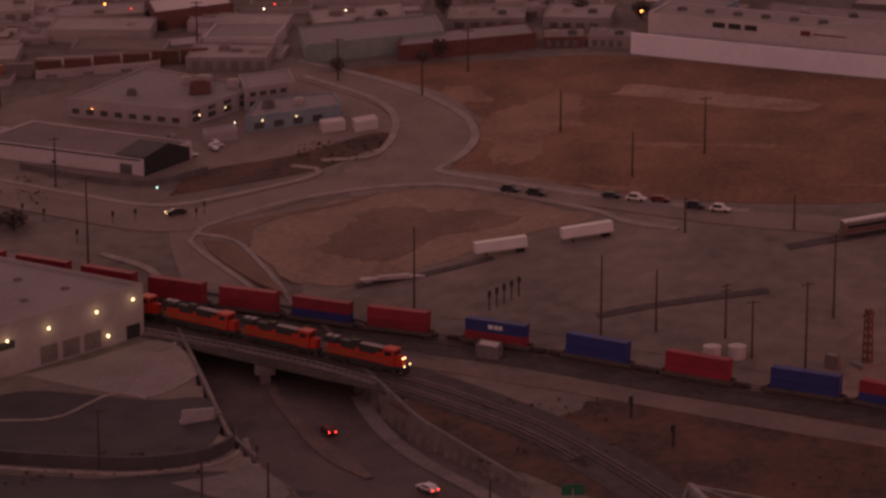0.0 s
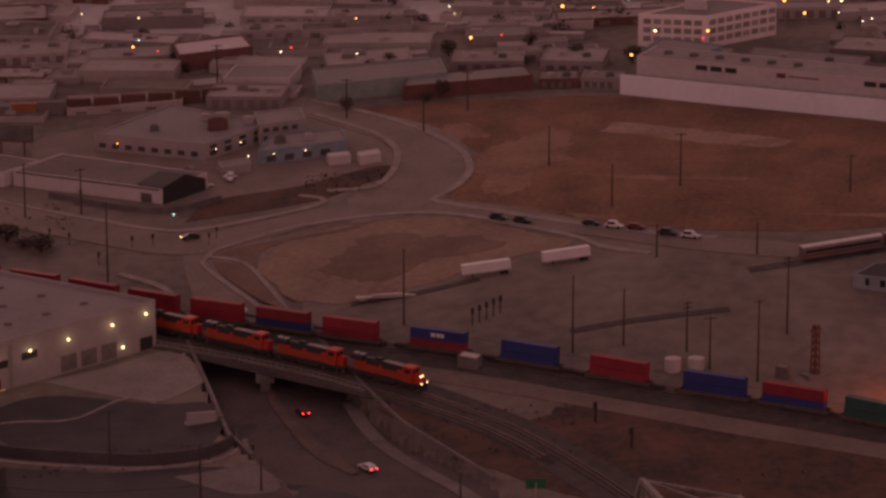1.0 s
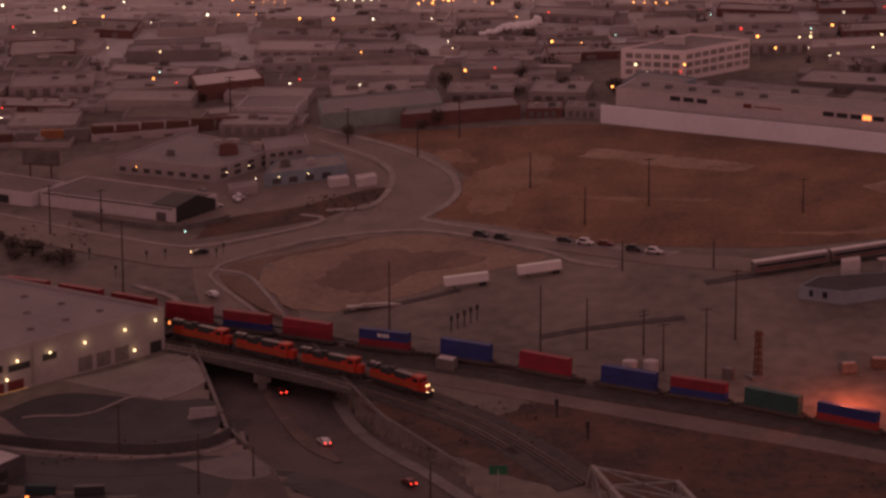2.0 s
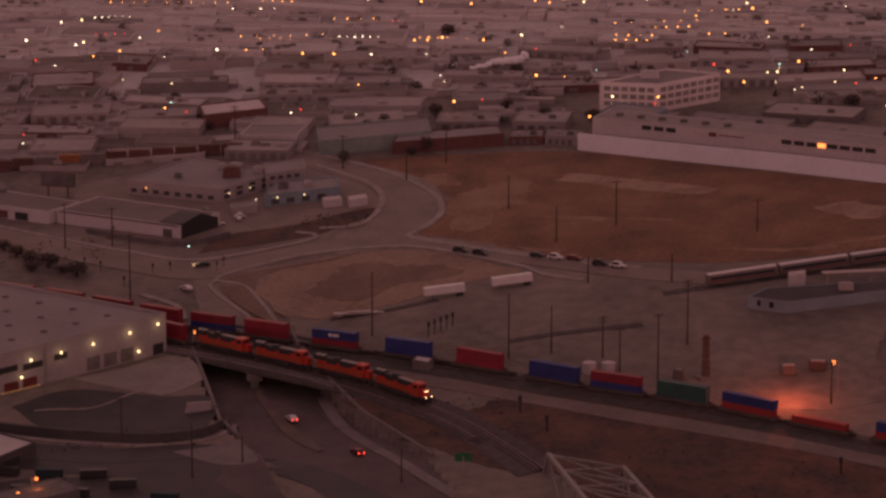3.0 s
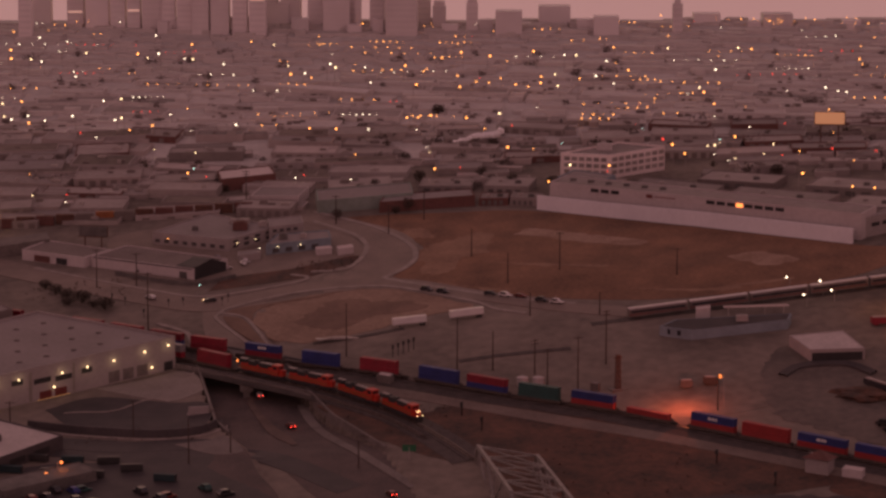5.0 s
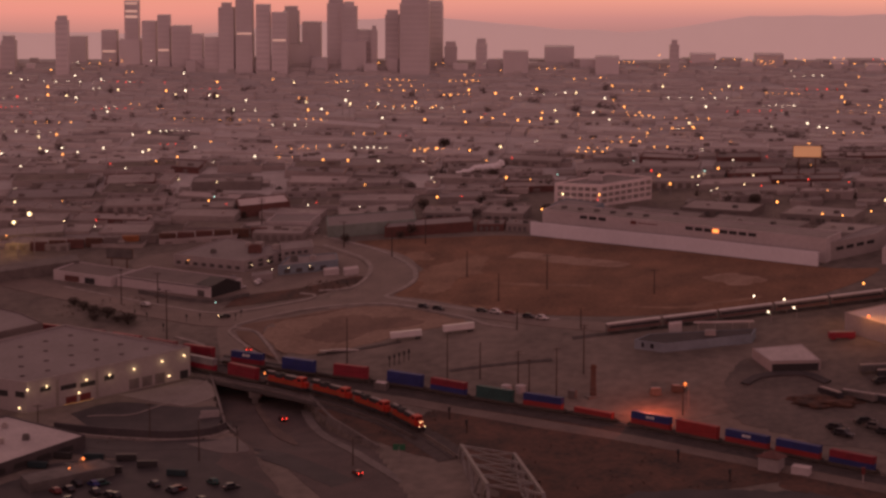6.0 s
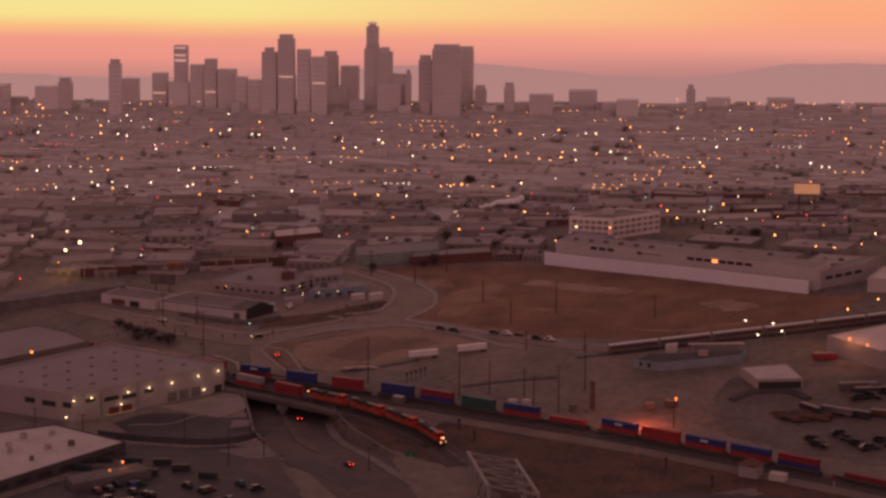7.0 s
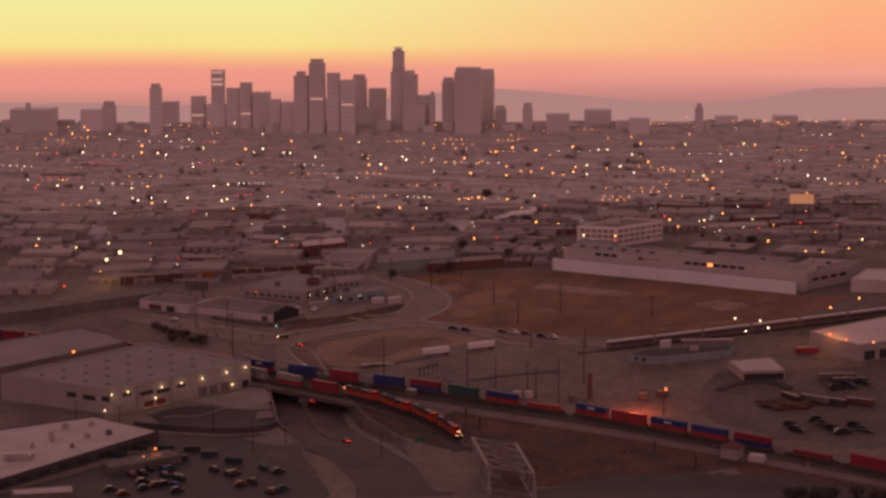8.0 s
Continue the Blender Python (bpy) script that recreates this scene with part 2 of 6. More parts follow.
def smooth_line(pts, step=4.0):
    """Catmull-Rom through plan points, evenly spaced."""
    p = [np.array(q, float) for q in pts]
    p = [2 * p[0] - p[1]] + p + [2 * p[-1] - p[-2]]
    fine = []
    for a, b, c, d in zip(p, p[1:], p[2:], p[3:]):
        for i in range(24):
            t = i / 24
            fine.append(0.5 * ((2 * b) + (c - a) * t + (2 * a - 5 * b + 4 * c - d) * t * t + (3 * b - a - 3 * c + d) * t ** 3))
    fine.append(p[-2])
    fine = np.array(fine)
    s = np.concatenate([[0], np.cumsum(np.linalg.norm(np.diff(fine, axis=0), axis=1))])
    k = np.linspace(0, s[-1], max(2, int(s[-1] / step)))
    return np.c_[np.interp(k, s, fine[:, 0]), np.interp(k, s, fine[:, 1])]


def ribbon(pts, width, lift=0.1, thick=0.02, step=4.0, across=1, side=0.0, level=top, wide=None):
    """A strip that follows the ground along plan points; thick gives it upright sides."""
    L = smooth_line(pts, step)
    bm = bmesh.new()
    T = np.gradient(L, axis=0)
    T /= np.linalg.norm(T, axis=1)[:, None]
    Nn = np.c_[-T[:, 1], T[:, 0]]
    prev = None
    for i, (p, n) in enumerate(zip(L, Nn)):
        w = width if wide is None else float(np.interp(i / (len(L) - 1), np.linspace(0, 1, len(wide)), wide))
        row = []
        for k in range(across + 1):
            q = p + n * (side + w * (k / across - 0.5))
            row.append(bm.verts.new((q[0], q[1], level(q[0], q[1]) + lift + thick)))
        if thick:
            for k in (across, 0):
                q = row[k].co
                row.append(bm.verts.new((q.x, q.y, level(q.x, q.y) - 0.3)))
        if prev:
            n_ = len(row)
            for k in range(n_ if thick else n_ - 1):
                a, b = k, (k + 1) % n_
                bm.faces.new((prev[a], prev[b], row[b], row[a]))
        prev = row
    bmesh.ops.recalc_face_normals(bm, faces=bm.faces)
    return bm


def patch(outline, lift=0.08, grid=12.0, rough=0.0):
    """A flat area with a smooth outline, laid on the ground."""
    bm = bmesh.new()
    L = smooth_line(list(outline) + [outline[0]], 2.5)[:-1]
    c = L.mean(0)
    L = np.array([p + (p - c) / np.linalg.norm(p - c) * rough * (noise.noise((p[0] * 0.07, p[1] * 0.07, 2)) + 0.6 * noise.noise((p[0] * 0.25, p[1] * 0.25, 7))) for p in L])
    bm.faces.new([bm.verts.new((x, y, 0)) for x, y in L])
    lo, hi = L.min(0), L.max(0)
    cuts = [((0, y, 0), (0, 1, 0)) for y in sorted(set(list(np.arange(lo[1] + grid, hi[1], grid)) + KN)) if lo[1] < y < hi[1]]
    cuts += [((x, 0, 0), (1, 0, 0)) for x in np.arange(lo[0] + grid, hi[0], grid)]
    for co, no in cuts:
        bmesh.ops.bisect_plane(bm, geom=bm.verts[:] + bm.edges[:] + bm.faces[:], plane_co=co, plane_no=no)
    bmesh.ops.triangulate(bm, faces=bm.faces[:])
    for v in bm.verts:
        v.co.z = land(v.co.x, v.co.y) + lift
    bmesh.ops.recalc_face_normals(bm, faces=bm.faces)
    if sum(f.normal.z for f in bm.faces) < 0:
        bmesh.ops.reverse_faces(bm, faces=bm.faces)
    rim = bmesh.ops.extrude_edge_only(bm, edges=[g for g in bm.edges if g.is_boundary])
    for v in rim["geom"]:
        if isinstance(v, bmesh.types.BMVert):
            v.co.z -= lift + 0.35
    return bm


def structure(name, bm, material, label, category):
    return tagged(part(name, bm, material), label, category, kind="structure")


# ---- ground ----
xs = sorted(set(list(range(-3200, -500, 300)) + list(range(-500, -130, 20)) + list(range(-130, 131, 2)) + list(range(140, 520, 20)) + list(range(700, 3300, 300))))
ys = sorted(set(list(range(-2600, -250, 250)) + list(range(-250, 40, 2)) + list(range(40, 620, 10)) + [640, 700, 760, 820, 900, 1000, 1300, 1700, 2100, 2500, 2850] + KN))
vs = [(x, y, top(x, y)) for y in ys for x in xs]
nx = len(xs)
fs = [(j * nx + i, j * nx + i + 1, (j + 1) * nx + i + 1, (j + 1) * nx + i) for j in range(len(ys) - 1) for i in range(nx - 1)]
gm = bpy.data.meshes.new("ground")
gm.from_pydata(vs, [], fs)
gm.materials.append(GROUND)
tagged(new("ground", gm), "dusty brown grey industrial ground rising to the city", "ground", kind="structure")

# ---- sky and hills ----
def sky_material():
    m = bpy.data.materials.new("sunset_sky")
    m.use_nodes = True
    n, l = m.node_tree.nodes, m.node_tree.links
    n.remove(n["Principled BSDF"])
    em, tc, sp = n.new("ShaderNodeEmission"), n.new("ShaderNodeTexCoord"), n.new("ShaderNodeSeparateXYZ")
    l.new(tc.outputs["Object"], sp.inputs[0])
    ramps = []
    for stops in (((0.0, (0.30, 0.155, 0.15)), (0.22, (0.42, 0.205, 0.19)), (0.33, (0.60, 0.25, 0.215)), (0.43, (0.83, 0.30, 0.24)), (0.54, (0.88, 0.33, 0.24)), (0.61, (0.95, 0.50, 0.23)), (0.68, (0.94, 0.74, 0.27)), (1.0, (0.90, 0.85, 0.35))),
                  ((0.0, (0.28, 0.145, 0.145)), (0.25, (0.36, 0.18, 0.175)), (0.40, (0.56, 0.245, 0.225)), (0.52, (0.88, 0.35, 0.26)), (0.70, (0.97, 0.39, 0.215)), (1.0, (0.98, 0.46, 0.23)))):
        r = n.new("ShaderNodeValToRGB")
        el = r.color_ramp.elements
        el[0].position, el[0].color = stops[0][0], (*stops[0][1], 1)
        el[1].position, el[1].color = stops[-1][0], (*stops[-1][1], 1)
        for p, c in stops[1:-1]:
            el.new(p).color = (*c, 1)
        ramps.append(r)
    mz, mx, nz, ad = n.new("ShaderNodeMapRange"), n.new("ShaderNodeMapRange"), n.new("ShaderNodeTexNoise"), n.new("ShaderNodeMath")
    mz.inputs["From Min"].default_value, mz.inputs["From Max"].default_value = -130, 110
    mx.inputs["From Min"].default_value, mx.inputs["From Max"].default_value = -420, 380
    nz.inputs["Scale"].default_value = 0.0015
    ad.operation, ad.inputs[1].default_value = "MULTIPLY_ADD", 16
    l.new(tc.outputs["Object"], nz.inputs["Vector"])
    l.new(nz.outputs["Fac"], ad.inputs[0])
    l.new(sp.outputs["Z"], ad.inputs[2])
    l.new(ad.outputs[0], mz.inputs["Value"])
    l.new(sp.outputs["X"], mx.inputs["Value"])
    for r in ramps:
        l.new(mz.outputs[0], r.inputs[0])
    mix = n.new("ShaderNodeMix")
    mix.data_type = "RGBA"
    l.new(mx.outputs[0], mix.inputs[0])
    l.new(ramps[0].outputs[0], mix.inputs[6])
    l.new(ramps[1].outputs[0], mix.inputs[7])
    l.new(mix.outputs[2], em.inputs["Color"])
    l.new(em.outputs[0], n["Material Output"].inputs["Surface"])
    return m


def sky_sheet():
    bm = bmesh.new()
    prev = None
    for i in range(33):
        x = -2800 + i * 175
        y = 2780 - (x / 2800) ** 2 * 700
        a, b = bm.verts.new((x, y, -420)), bm.verts.new((x, y, 700))
        if prev:
            bm.faces.new((prev[0], a, b, prev[1]))
        prev = (a, b)
    tagged(part("backdrop", bm, sky_material()), "yellow and pink sunset sky fading into mauve haze", "sky", kind="structure")


def hills(name, y, base, pts, mat_, label):
    """A far ridge: a long body with an uneven crest."""
    bm = bmesh.new()
    prev = None
    X = np.arange(-2300, 2301, 40)
    for x in X:
        z = float(np.interp(x, [p[0] for p in pts], [p[1] for p in pts])) + 8 * noise.noise((x * 0.007, 3.1, y)) + 4 * noise.noise((x * 0.023, 1.1, y))
        r = [bm.verts.new((x, y - 160, base)), bm.verts.new((x, y, z)), bm.verts.new((x, y + 160, base))]
        if prev:
            for k in (0, 1):
                bm.faces.new((prev[k], r[k], r[k + 1], prev[k + 1]))
        prev = r
    bmesh.ops.recalc_face_normals(bm, faces=bm.faces)
    tagged(part(name, bm, mat_), label, "hill", kind="structure")


sky_sheet()
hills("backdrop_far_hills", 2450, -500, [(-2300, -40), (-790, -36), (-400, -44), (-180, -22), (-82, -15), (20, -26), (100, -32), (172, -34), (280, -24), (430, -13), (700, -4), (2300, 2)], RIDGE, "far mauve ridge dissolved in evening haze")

# ---- roads, fields and lots ----
structure("field", patch([(16, 50), (30, 38), (75, 12), (110, 0), (150, -4), (215, 8), (250, 40), (225, 50), (150, 100), (82, 144), (40, 150), (-10, 150), (10, 128), (28, 96), (29, 76)], 0.12), FIELD, "bare reddish brown field with sparse dry growth", "field")
for nm, pts in (("dirt_patch", [(29.3, 55.3), (28, 76.5), (37.7, 95), (55, 112), (61, 101), (60, 84), (50, 68), (38.7, 50)]),
                ("pale_patch", [(71, 104), (80.2, 112), (99.9, 100), (130, 81), (127.8, 73.5), (105.7, 81.5), (88.3, 94)]),
                ("pale_patch", [(165, 47.3), (181, 48.6), (195.4, 35.4), (185.6, 29.7), (170, 37)]),
                ("dirt_patch", [(28, 66), (38, 56), (46, 58), (44, 70), (36, 74)]), ("dirt_patch", [(60, 62), (96, 50), (110, 46), (108, 43), (80, 52)]), ("dirt_patch", [(34, 38), (60, 24), (72, 20), (70, 17), (48, 26)]), ("dirt_patch", [(120, 12), (150, 6), (190, 12), (188, 8), (150, 2)]), ("dirt_patch", [(20, 110), (30, 104), (34, 112), (24, 122)])):
    structure(nm, patch(pts, 0.2, rough=4.0 if nm == "pale_patch" else 8.0), WORN if nm == "pale_patch" else DUST, "pale bare dirt worn into the field", "dirt")
structure("dirt_lot", patch([(-30, -24), (-42, 2), (-36, 20), (-10, 33), (12, 32), (30, 23), (45, 10), (52, 2), (30, -8), (5, -22), (-15, -30)], 0.14, rough=2.5), SAND, "pale trampled dirt lot inside the road bend", "dirt")
structure("corner_dirt", patch([(-55.8, 13.8), (-50, 19.4), (-33, 24), (-16.7, 28.5), (-4, 34.5), (-13.5, 27.4), (-33.1, 21.9), (-41.1, 15.5), (-42.6, 9), (-42, 1.4), (-45.1, 5.5), (-49.1, 9.8)], 0.26), DIRTDARK, "dark bare dirt in the corner of the junction", "dirt")
structure("corner_strip", patch([(-56, 10), (-49, 7), (-45, 1), (-40.5, -11), (-36, -23), (-33, -31), (-41, -22), (-48, -10), (-53, 0)], 0.26), DIRTDARK, "dark dirt strip between two kerbs", "dirt")
structure("dirt_island", patch([(-17.2, 12.3), (-4.2, 18.6), (8.7, 18.2), (24.3, 11), (30, 3), (17.1, -1.5), (3.9, -10.7), (-8.7, -14.8), (-19.4, -9.1), (-22.3, -2.6)], 0.22, rough=7.0), DIRTDARK, "dark brown weedy dirt in the lot", "dirt")
structure("yard", patch([(60, -10), (120, -12), (116, -30), (180, -50), (200, -90), (150, -128), (90, -100), (30, -66), (0, -44), (30, -14)], 0.1), GROUND, "grey brown gravel yard beside the railway", "yard")
structure("yard_east", patch([(178, -62), (230, -70), (290, -60), (300, -130), (262, -176), (205, -158), (176, -132), (168, -100)], 0.16, rough=6.0), OILY, "dark oily ground of the wagon yard", "yard")
structure("ramp_shoulder", patch([(-41, -131.5), (-31.5, -150), (-25.5, -172), (-16, -200), (-30, -206), (-45, -180), (-44, -156)], 0.18, rough=0.8), RAMPROAD, "asphalt shoulder of the sunken road, red car light in its colour", "road")
structure("frontage_ground", patch([(-138, -114), (-104, -127), (-84, -132), (-62, -137), (-49, -139), (-40, -152), (-46, -168), (-75, -158), (-100, -150), (-124, -138)], 0.14, rough=1.5), DARKASPHALT, "dark asphalt before the lot wall", "lot")
structure("scrub_ground", patch([(24, -118), (60, -106), (130, -142), (190, -178), (180, -200), (100, -220), (78, -215), (62, -172), (40, -132)], 0.14, rough=5.0), SCRUB, "brown scrubby ground between the tracks", "dirt")
structure("scrub_bank", patch([(-8, -100), (6, -104), (30, -134), (48, -164), (36, -158), (18, -140), (4, -120)], 0.12, rough=2.0), SCRUB, "reddish weedy bank beside the underpass", "dirt")
structure("office_lot", patch([(-100, 70), (-52, 62), (-24, 70), (-2, 66), (2, 96), (-14, 132), (-40, 150), (-120, 140)], 0.1), ASPHALT, "worn asphalt lot round the offices", "lot")
structure("verge", patch([(-66, 46), (-26, 56), (-10, 68), (2, 78), (-4, 86), (-30, 72), (-58, 64)], 0.16), SCRUB, "dry brown verge beside the road", "dirt")
ROAD_MAIN = [(-60, 184), (-27, 155), (-7, 134), (7, 117), (14, 97), (13, 78), (8, 60), (0, 46), (-14, 44)]
ROAD_WEST = [(12, 42), (-14, 44), (-44, 32), (-64, 25), (-92, 42), (-150, 88), (-215, 140)]
ROAD_EAST = [(0, 44), (22, 38), (45, 22), (68, 8), (92, -6), (120, -18)]
ROAD_LOOP = [(-50, 24), (-50, 8), (-44, -8)]
structure("road_main", ribbon(ROAD_MAIN, 17, 0.24, across=2, wide=[13, 14, 17, 19, 23, 25, 24, 24]), ASPHALT, "wide curved grey asphalt road", "road")
structure("road_west", ribbon(ROAD_WEST, 17, 0.28, across=2, wide=[10, 14, 16, 17, 17, 16]), ASPHALT, "grey asphalt street past the sheds", "road")
structure("road_east", ribbon(ROAD_EAST, 11, 0.32, across=2), ASPHALT, "grey asphalt access road beside the field", "road")
structure("road_ramp_north", ribbon([(-52, 30), (-51, 10), (-45, -20), (-42, -47)], 30, 0.12, across=16, step=3, wide=[26, 28, 30, 33], level=lambda x, y: land(x, y) - float(np.interp(y, UY, UD))), ASPHALT, "worn asphalt road climbing out beyond the railway", "road")
structure("road_ramp", ribbon([(-42.3, -47), (-42, -50), (-33, -84), (-24, -113), (-12, -132), (6, -160), (24, -200), (30, -235)], 30, 0.12, across=16, step=3, wide=[33, 34, 38, 42, 46, 48, 46, 46], level=lambda x, y: land(x, y) - float(np.interp(y, UY, UD))), RAMPROAD, "dark asphalt road sinking under the railway", "road")
structure("road_frontage", ribbon([(-210, -112), (-122, -128), (-84, -139), (-48, -140), (-20, -156), (10, -190)], 12, 0.2, across=2), DARKASPHALT, "dark asphalt frontage street", "road")
structure("corner_pavement", patch([(-61, -138.5), (-47.9, -135), (-42, -131), (-33, -148.9), (-45, -151)], 0.3), CONCRETE, "worn concrete pavement on the street corner", "pavement")
structure("pavement_lot", patch([(-100.5, -70), (-84.8, -64), (-65.5, -55), (-55.5, -72.5), (-56.5, -79.2), (-66.6, -88.5), (-76.7, -85)], 0.22), APRON, "pale concrete apron beside the warehouse", "lot")
structure("parking_lot", patch([(-118, -92), (-100, -80), (-68, -90), (-53, -92), (-50, -112), (-62, -126), (-100, -116)], 0.16), DARKASPHALT, "dark asphalt parking lot", "lot")
for nm, line, w, lf in (("kerb", [(-26, 163), (-2, 139), (12, 120), (23, 97), (26, 78), (23, 64), (16.5, 53), (13, 47), (30, 34), (54, 18.5), (76, 6), (97, -3)], 2.6, 0.3),
                        ("kerb", [(-25.5, 147), (-11.7, 130.5), (-2, 116), (2.7, 97), (0, 77), (-6.4, 65), (-21, 64.5)], 2.4, 0.3),
                        ("kerb", [(-30, 62), (-22, 57), (-25, 51), (-46, 42), (-68, 38), (-93, 53), (-152, 98)], 2.0, 0.34),
                        ("kerb", [(-58, 13), (-54, 20), (-33, 32), (-11, 37), (11, 36), (28.5, 27), (44, 15), (55, 6.5), (62.5, -3), (76, -11)], 2.0, 0.34),
                        ("kerb", [(-27, -41), (-29.8, -34.9), (-35, -22.1), (-39.6, -9.3), (-44.3, 3.4), (-49.1, 9.8), (-56.8, 13.8)], 1.5, 0.3), ("kerb", [(-34, -34), (-42.7, -22.3), (-48.9, -11.7), (-54.5, -1.2), (-59.2, 9.3), (-57.5, 14)], 1.5, 0.3),
                        ("kerb", [(-84, 6), (-70, -8), (-66, -22)], 2.2, 0.3)):
    structure(nm, ribbon(line, w, lf, 0.16), KERB if nm == "kerb" else CONCRETE, "pale worn concrete kerb and pavement", "kerb")
LOW = lambda x, y: land(x, y) - float(np.interp(y, UY, UD))
structure("pavement_underpass", ribbon([(-15, -84), (-10, -104), (0, -130), (14, -156), (34, -190)], 4.0, 0.3, 0.2, level=LOW), CONCRETE, "pale pavement strip beside the sunken road", "pavement")
structure("median", ribbon([(-38, -62), (-36, -80), (-28, -104), (-20, -124), (-14, -137)], 4.0, 0.25, 0.2, level=LOW, wide=[2.5, 2.5, 3, 4.5, 6, 2]), MEDIAN, "concrete median tapering along the road", "median")
for line, w in (([(-110, -97), (-104, -96.4), (-90, -97), (-77, -85.5), (-68, -90)], 0.8), ([(-66, -62), (-60, -56), (-66, -52)], 0.9)):
    structure("kerb_line", ribbon(line, w, 0.3, 0.12), KERB, "thin pale kerb across the lot", "kerb")

# retaining walls of the underpass
def retaining(side, y0, y1, label):
    bm = bmesh.new()
    prev = None
    for y in np.arange(y0, y1 + 0.1, 3.0):
        c, h, d = (float(np.interp(y, UY, v)) for v in (UC, UH, UD))
        xi = c + side * (h - 1.0)
        xo = xi + side * 1.0
        zt = land(xo, y) + 0.9
        r = [bm.verts.new((xi, y, zt - d - 2)), bm.verts.new((xi, y, zt)), bm.verts.new((xo, y, zt)), bm.verts.new((xo, y, zt - d - 2))]
        if prev:
            for k in range(4):
                bm.faces.new((prev[k], prev[(k + 1) % 4], r[(k + 1) % 4], r[k]))
        else:
            bm.faces.new(r)
        prev = r
    bm.faces.new(prev[::-1])
    bmesh.ops.recalc_face_normals(bm, faces=bm.faces)
    structure("retaining_wall", bm, CONCRETE, label, "wall")


retaining(-1, -128, -38, "grey concrete retaining wall of the underpass")
retaining(1, -150, -38, "long grey concrete retaining wall of the underpass")
structure("retaining_wall_lot", ribbon([(-46, -103), (-45.5, -117), (-52, -126.5), (-68, -129.5), (-84, -126), (-102, -120.5), (-122, -112)], 0.8, 0.2, 3.0), WALLDARK, "dark curved concrete wall round the lot", "wall")
structure("wall_kerb", ribbon([(-43.5, -104), (-43, -118), (-50, -129), (-68, -132), (-86, -128.5), (-104, -123), (-124, -114)], 1.5, 0.25, 0.14), KERB, "pale kerb at the foot of the lot wall", "kerb")

# ---- railway ----
FREIGHT = smooth_line([(-230, 60), (-150, 17), (-110, -4.5), (-69, -29.5), (-35, -47.5), (-13, -59), (14, -71.5), (38, -84), (63, -98), (105, -120), (127, -134), (172, -162), (246, -206), (330, -255), (470, -335)], 1.0)
LOCO = smooth_line([(-320, 105), (-150, 8), (-110, -15), (-70, -42), (-44, -60.5), (-23, -75), (-2, -89.5), (19, -109), (34, -128), (54, -163), (66, -190), (90, -245), (115, -300)], 1.0)


def track(name, L, label):
    structure("ballast_" + name, ribbon(L[::6], 5.2, 0.25, 0.25, 3.0, level=land), BALLAST, "dark gravel ballast under " + label, "ballast")
    for s in (-0.72, 0.72):
        structure("rail_" + name, ribbon(L[::6], 0.17, 0.62, 0.16, 3.0, side=s, level=land), RAIL, "worn steel rail on " + label, "rail")
    bm = bmesh.new()
    for a, b in zip(L[:-1:1], L[1::1]):
        d = b - a
        yaw = math.atan2(d[1], d[0])
        m = Matrix.Translation((a[0], a[1], land(*a) + 0.52)) @ Matrix.Rotation(yaw, 4, "Z")
        bmesh.ops.create_cube(bm, size=1, matrix=m @ Matrix.Diagonal((0.24, 2.5, 0.2, 1)))
    tagged(part("ties_" + name, bm, TIE), "wooden ties across " + label, "ties", kind="stuff")


structure("ballast_bed_freight", ribbon(FREIGHT[90:620:6], 11, 0.21, 0.02, 3.0, across=2, side=-2.6, level=land), BALLAST, "wide dark gravel bed beside the container line", "ballast")
structure("ballast_bed_main", ribbon(LOCO[222:470:6], 15, 0.21, 0.02, 3.0, across=3, side=-1.0, level=land), BALLAST, "wide dark gravel bed under the curved lines", "ballast")
track("freight", FREIGHT[90:620], "the container line")
track("main", LOCO[150:470], "the curved main line")
track("second", np.array([p + np.array([-1.2, -1.0]) * 3.4 for p in LOCO[170:440]]), "the second curved line")
structure("service_road", ribbon([(-4, -78), (20, -90), (48, -104), (90, -128), (130, -150), (190, -186), (260, -226)], 7, 0.2, wide=[4, 7, 9, 8, 8, 9, 9]), TRACKROAD, "pale dirt service road along the railway", "road")
structure("spur_track", ribbon([(48, -61), (66, -57), (94, -54)], 3.0, 0.2, 0.15), BALLAST, "dark disused spur in the yard", "track")

# ---- railway overpass ----
bridge = empty("railway_overpass", 0, 0, 0, 0)
deck = smooth_line([(-70, -46), (-44, -62), (-23, -76), (-8, -88)], 2.0)
part("deck", ribbon(deck, 28, -1.0, 1.15, 2.0, side=10, level=land), DARKCONC, bridge)
part("girder", ribbon(deck, 1.0, -1.6, 2.6, 2.0, side=-4.2, level=land), CONCRETE, bridge, "pale concrete edge girder")
part("girder", ribbon(deck, 1.0, -1.6, 2.4, 2.0, side=24.2, level=land), DARKCONC, bridge)
for k, (x, y) in enumerate(((-38.5, -71.5), (-33.5, -63.5))):
    z = land(x, y)
    part("pier", boxes((x - 1.4, x + 1.4, y - 1.4, y + 1.4, z - 8, z - 2.2), (x - 2.6, x + 2.6, y - 1.8, y + 1.8, z - 3.6, z - 0.6)), CONCRETE, bridge)
bm = bmesh.new()
for a, b in zip(deck[:-1], deck[1:]):
    n = np.array([-(b - a)[1], (b - a)[0]])
    n = n / np.linalg.norm(n) * -4.2
    bar(bm, (*(a + n), land(*(a + n)) + 1.0), (*(a + n), land(*(a + n)) + 2.1), 0.12)
    bar(bm, (*(a + n), land(*(a + n)) + 2.05), (*(b + n), land(*(b + n)) + 2.05), 0.12)
part("railing", bm, STEEL, bridge)
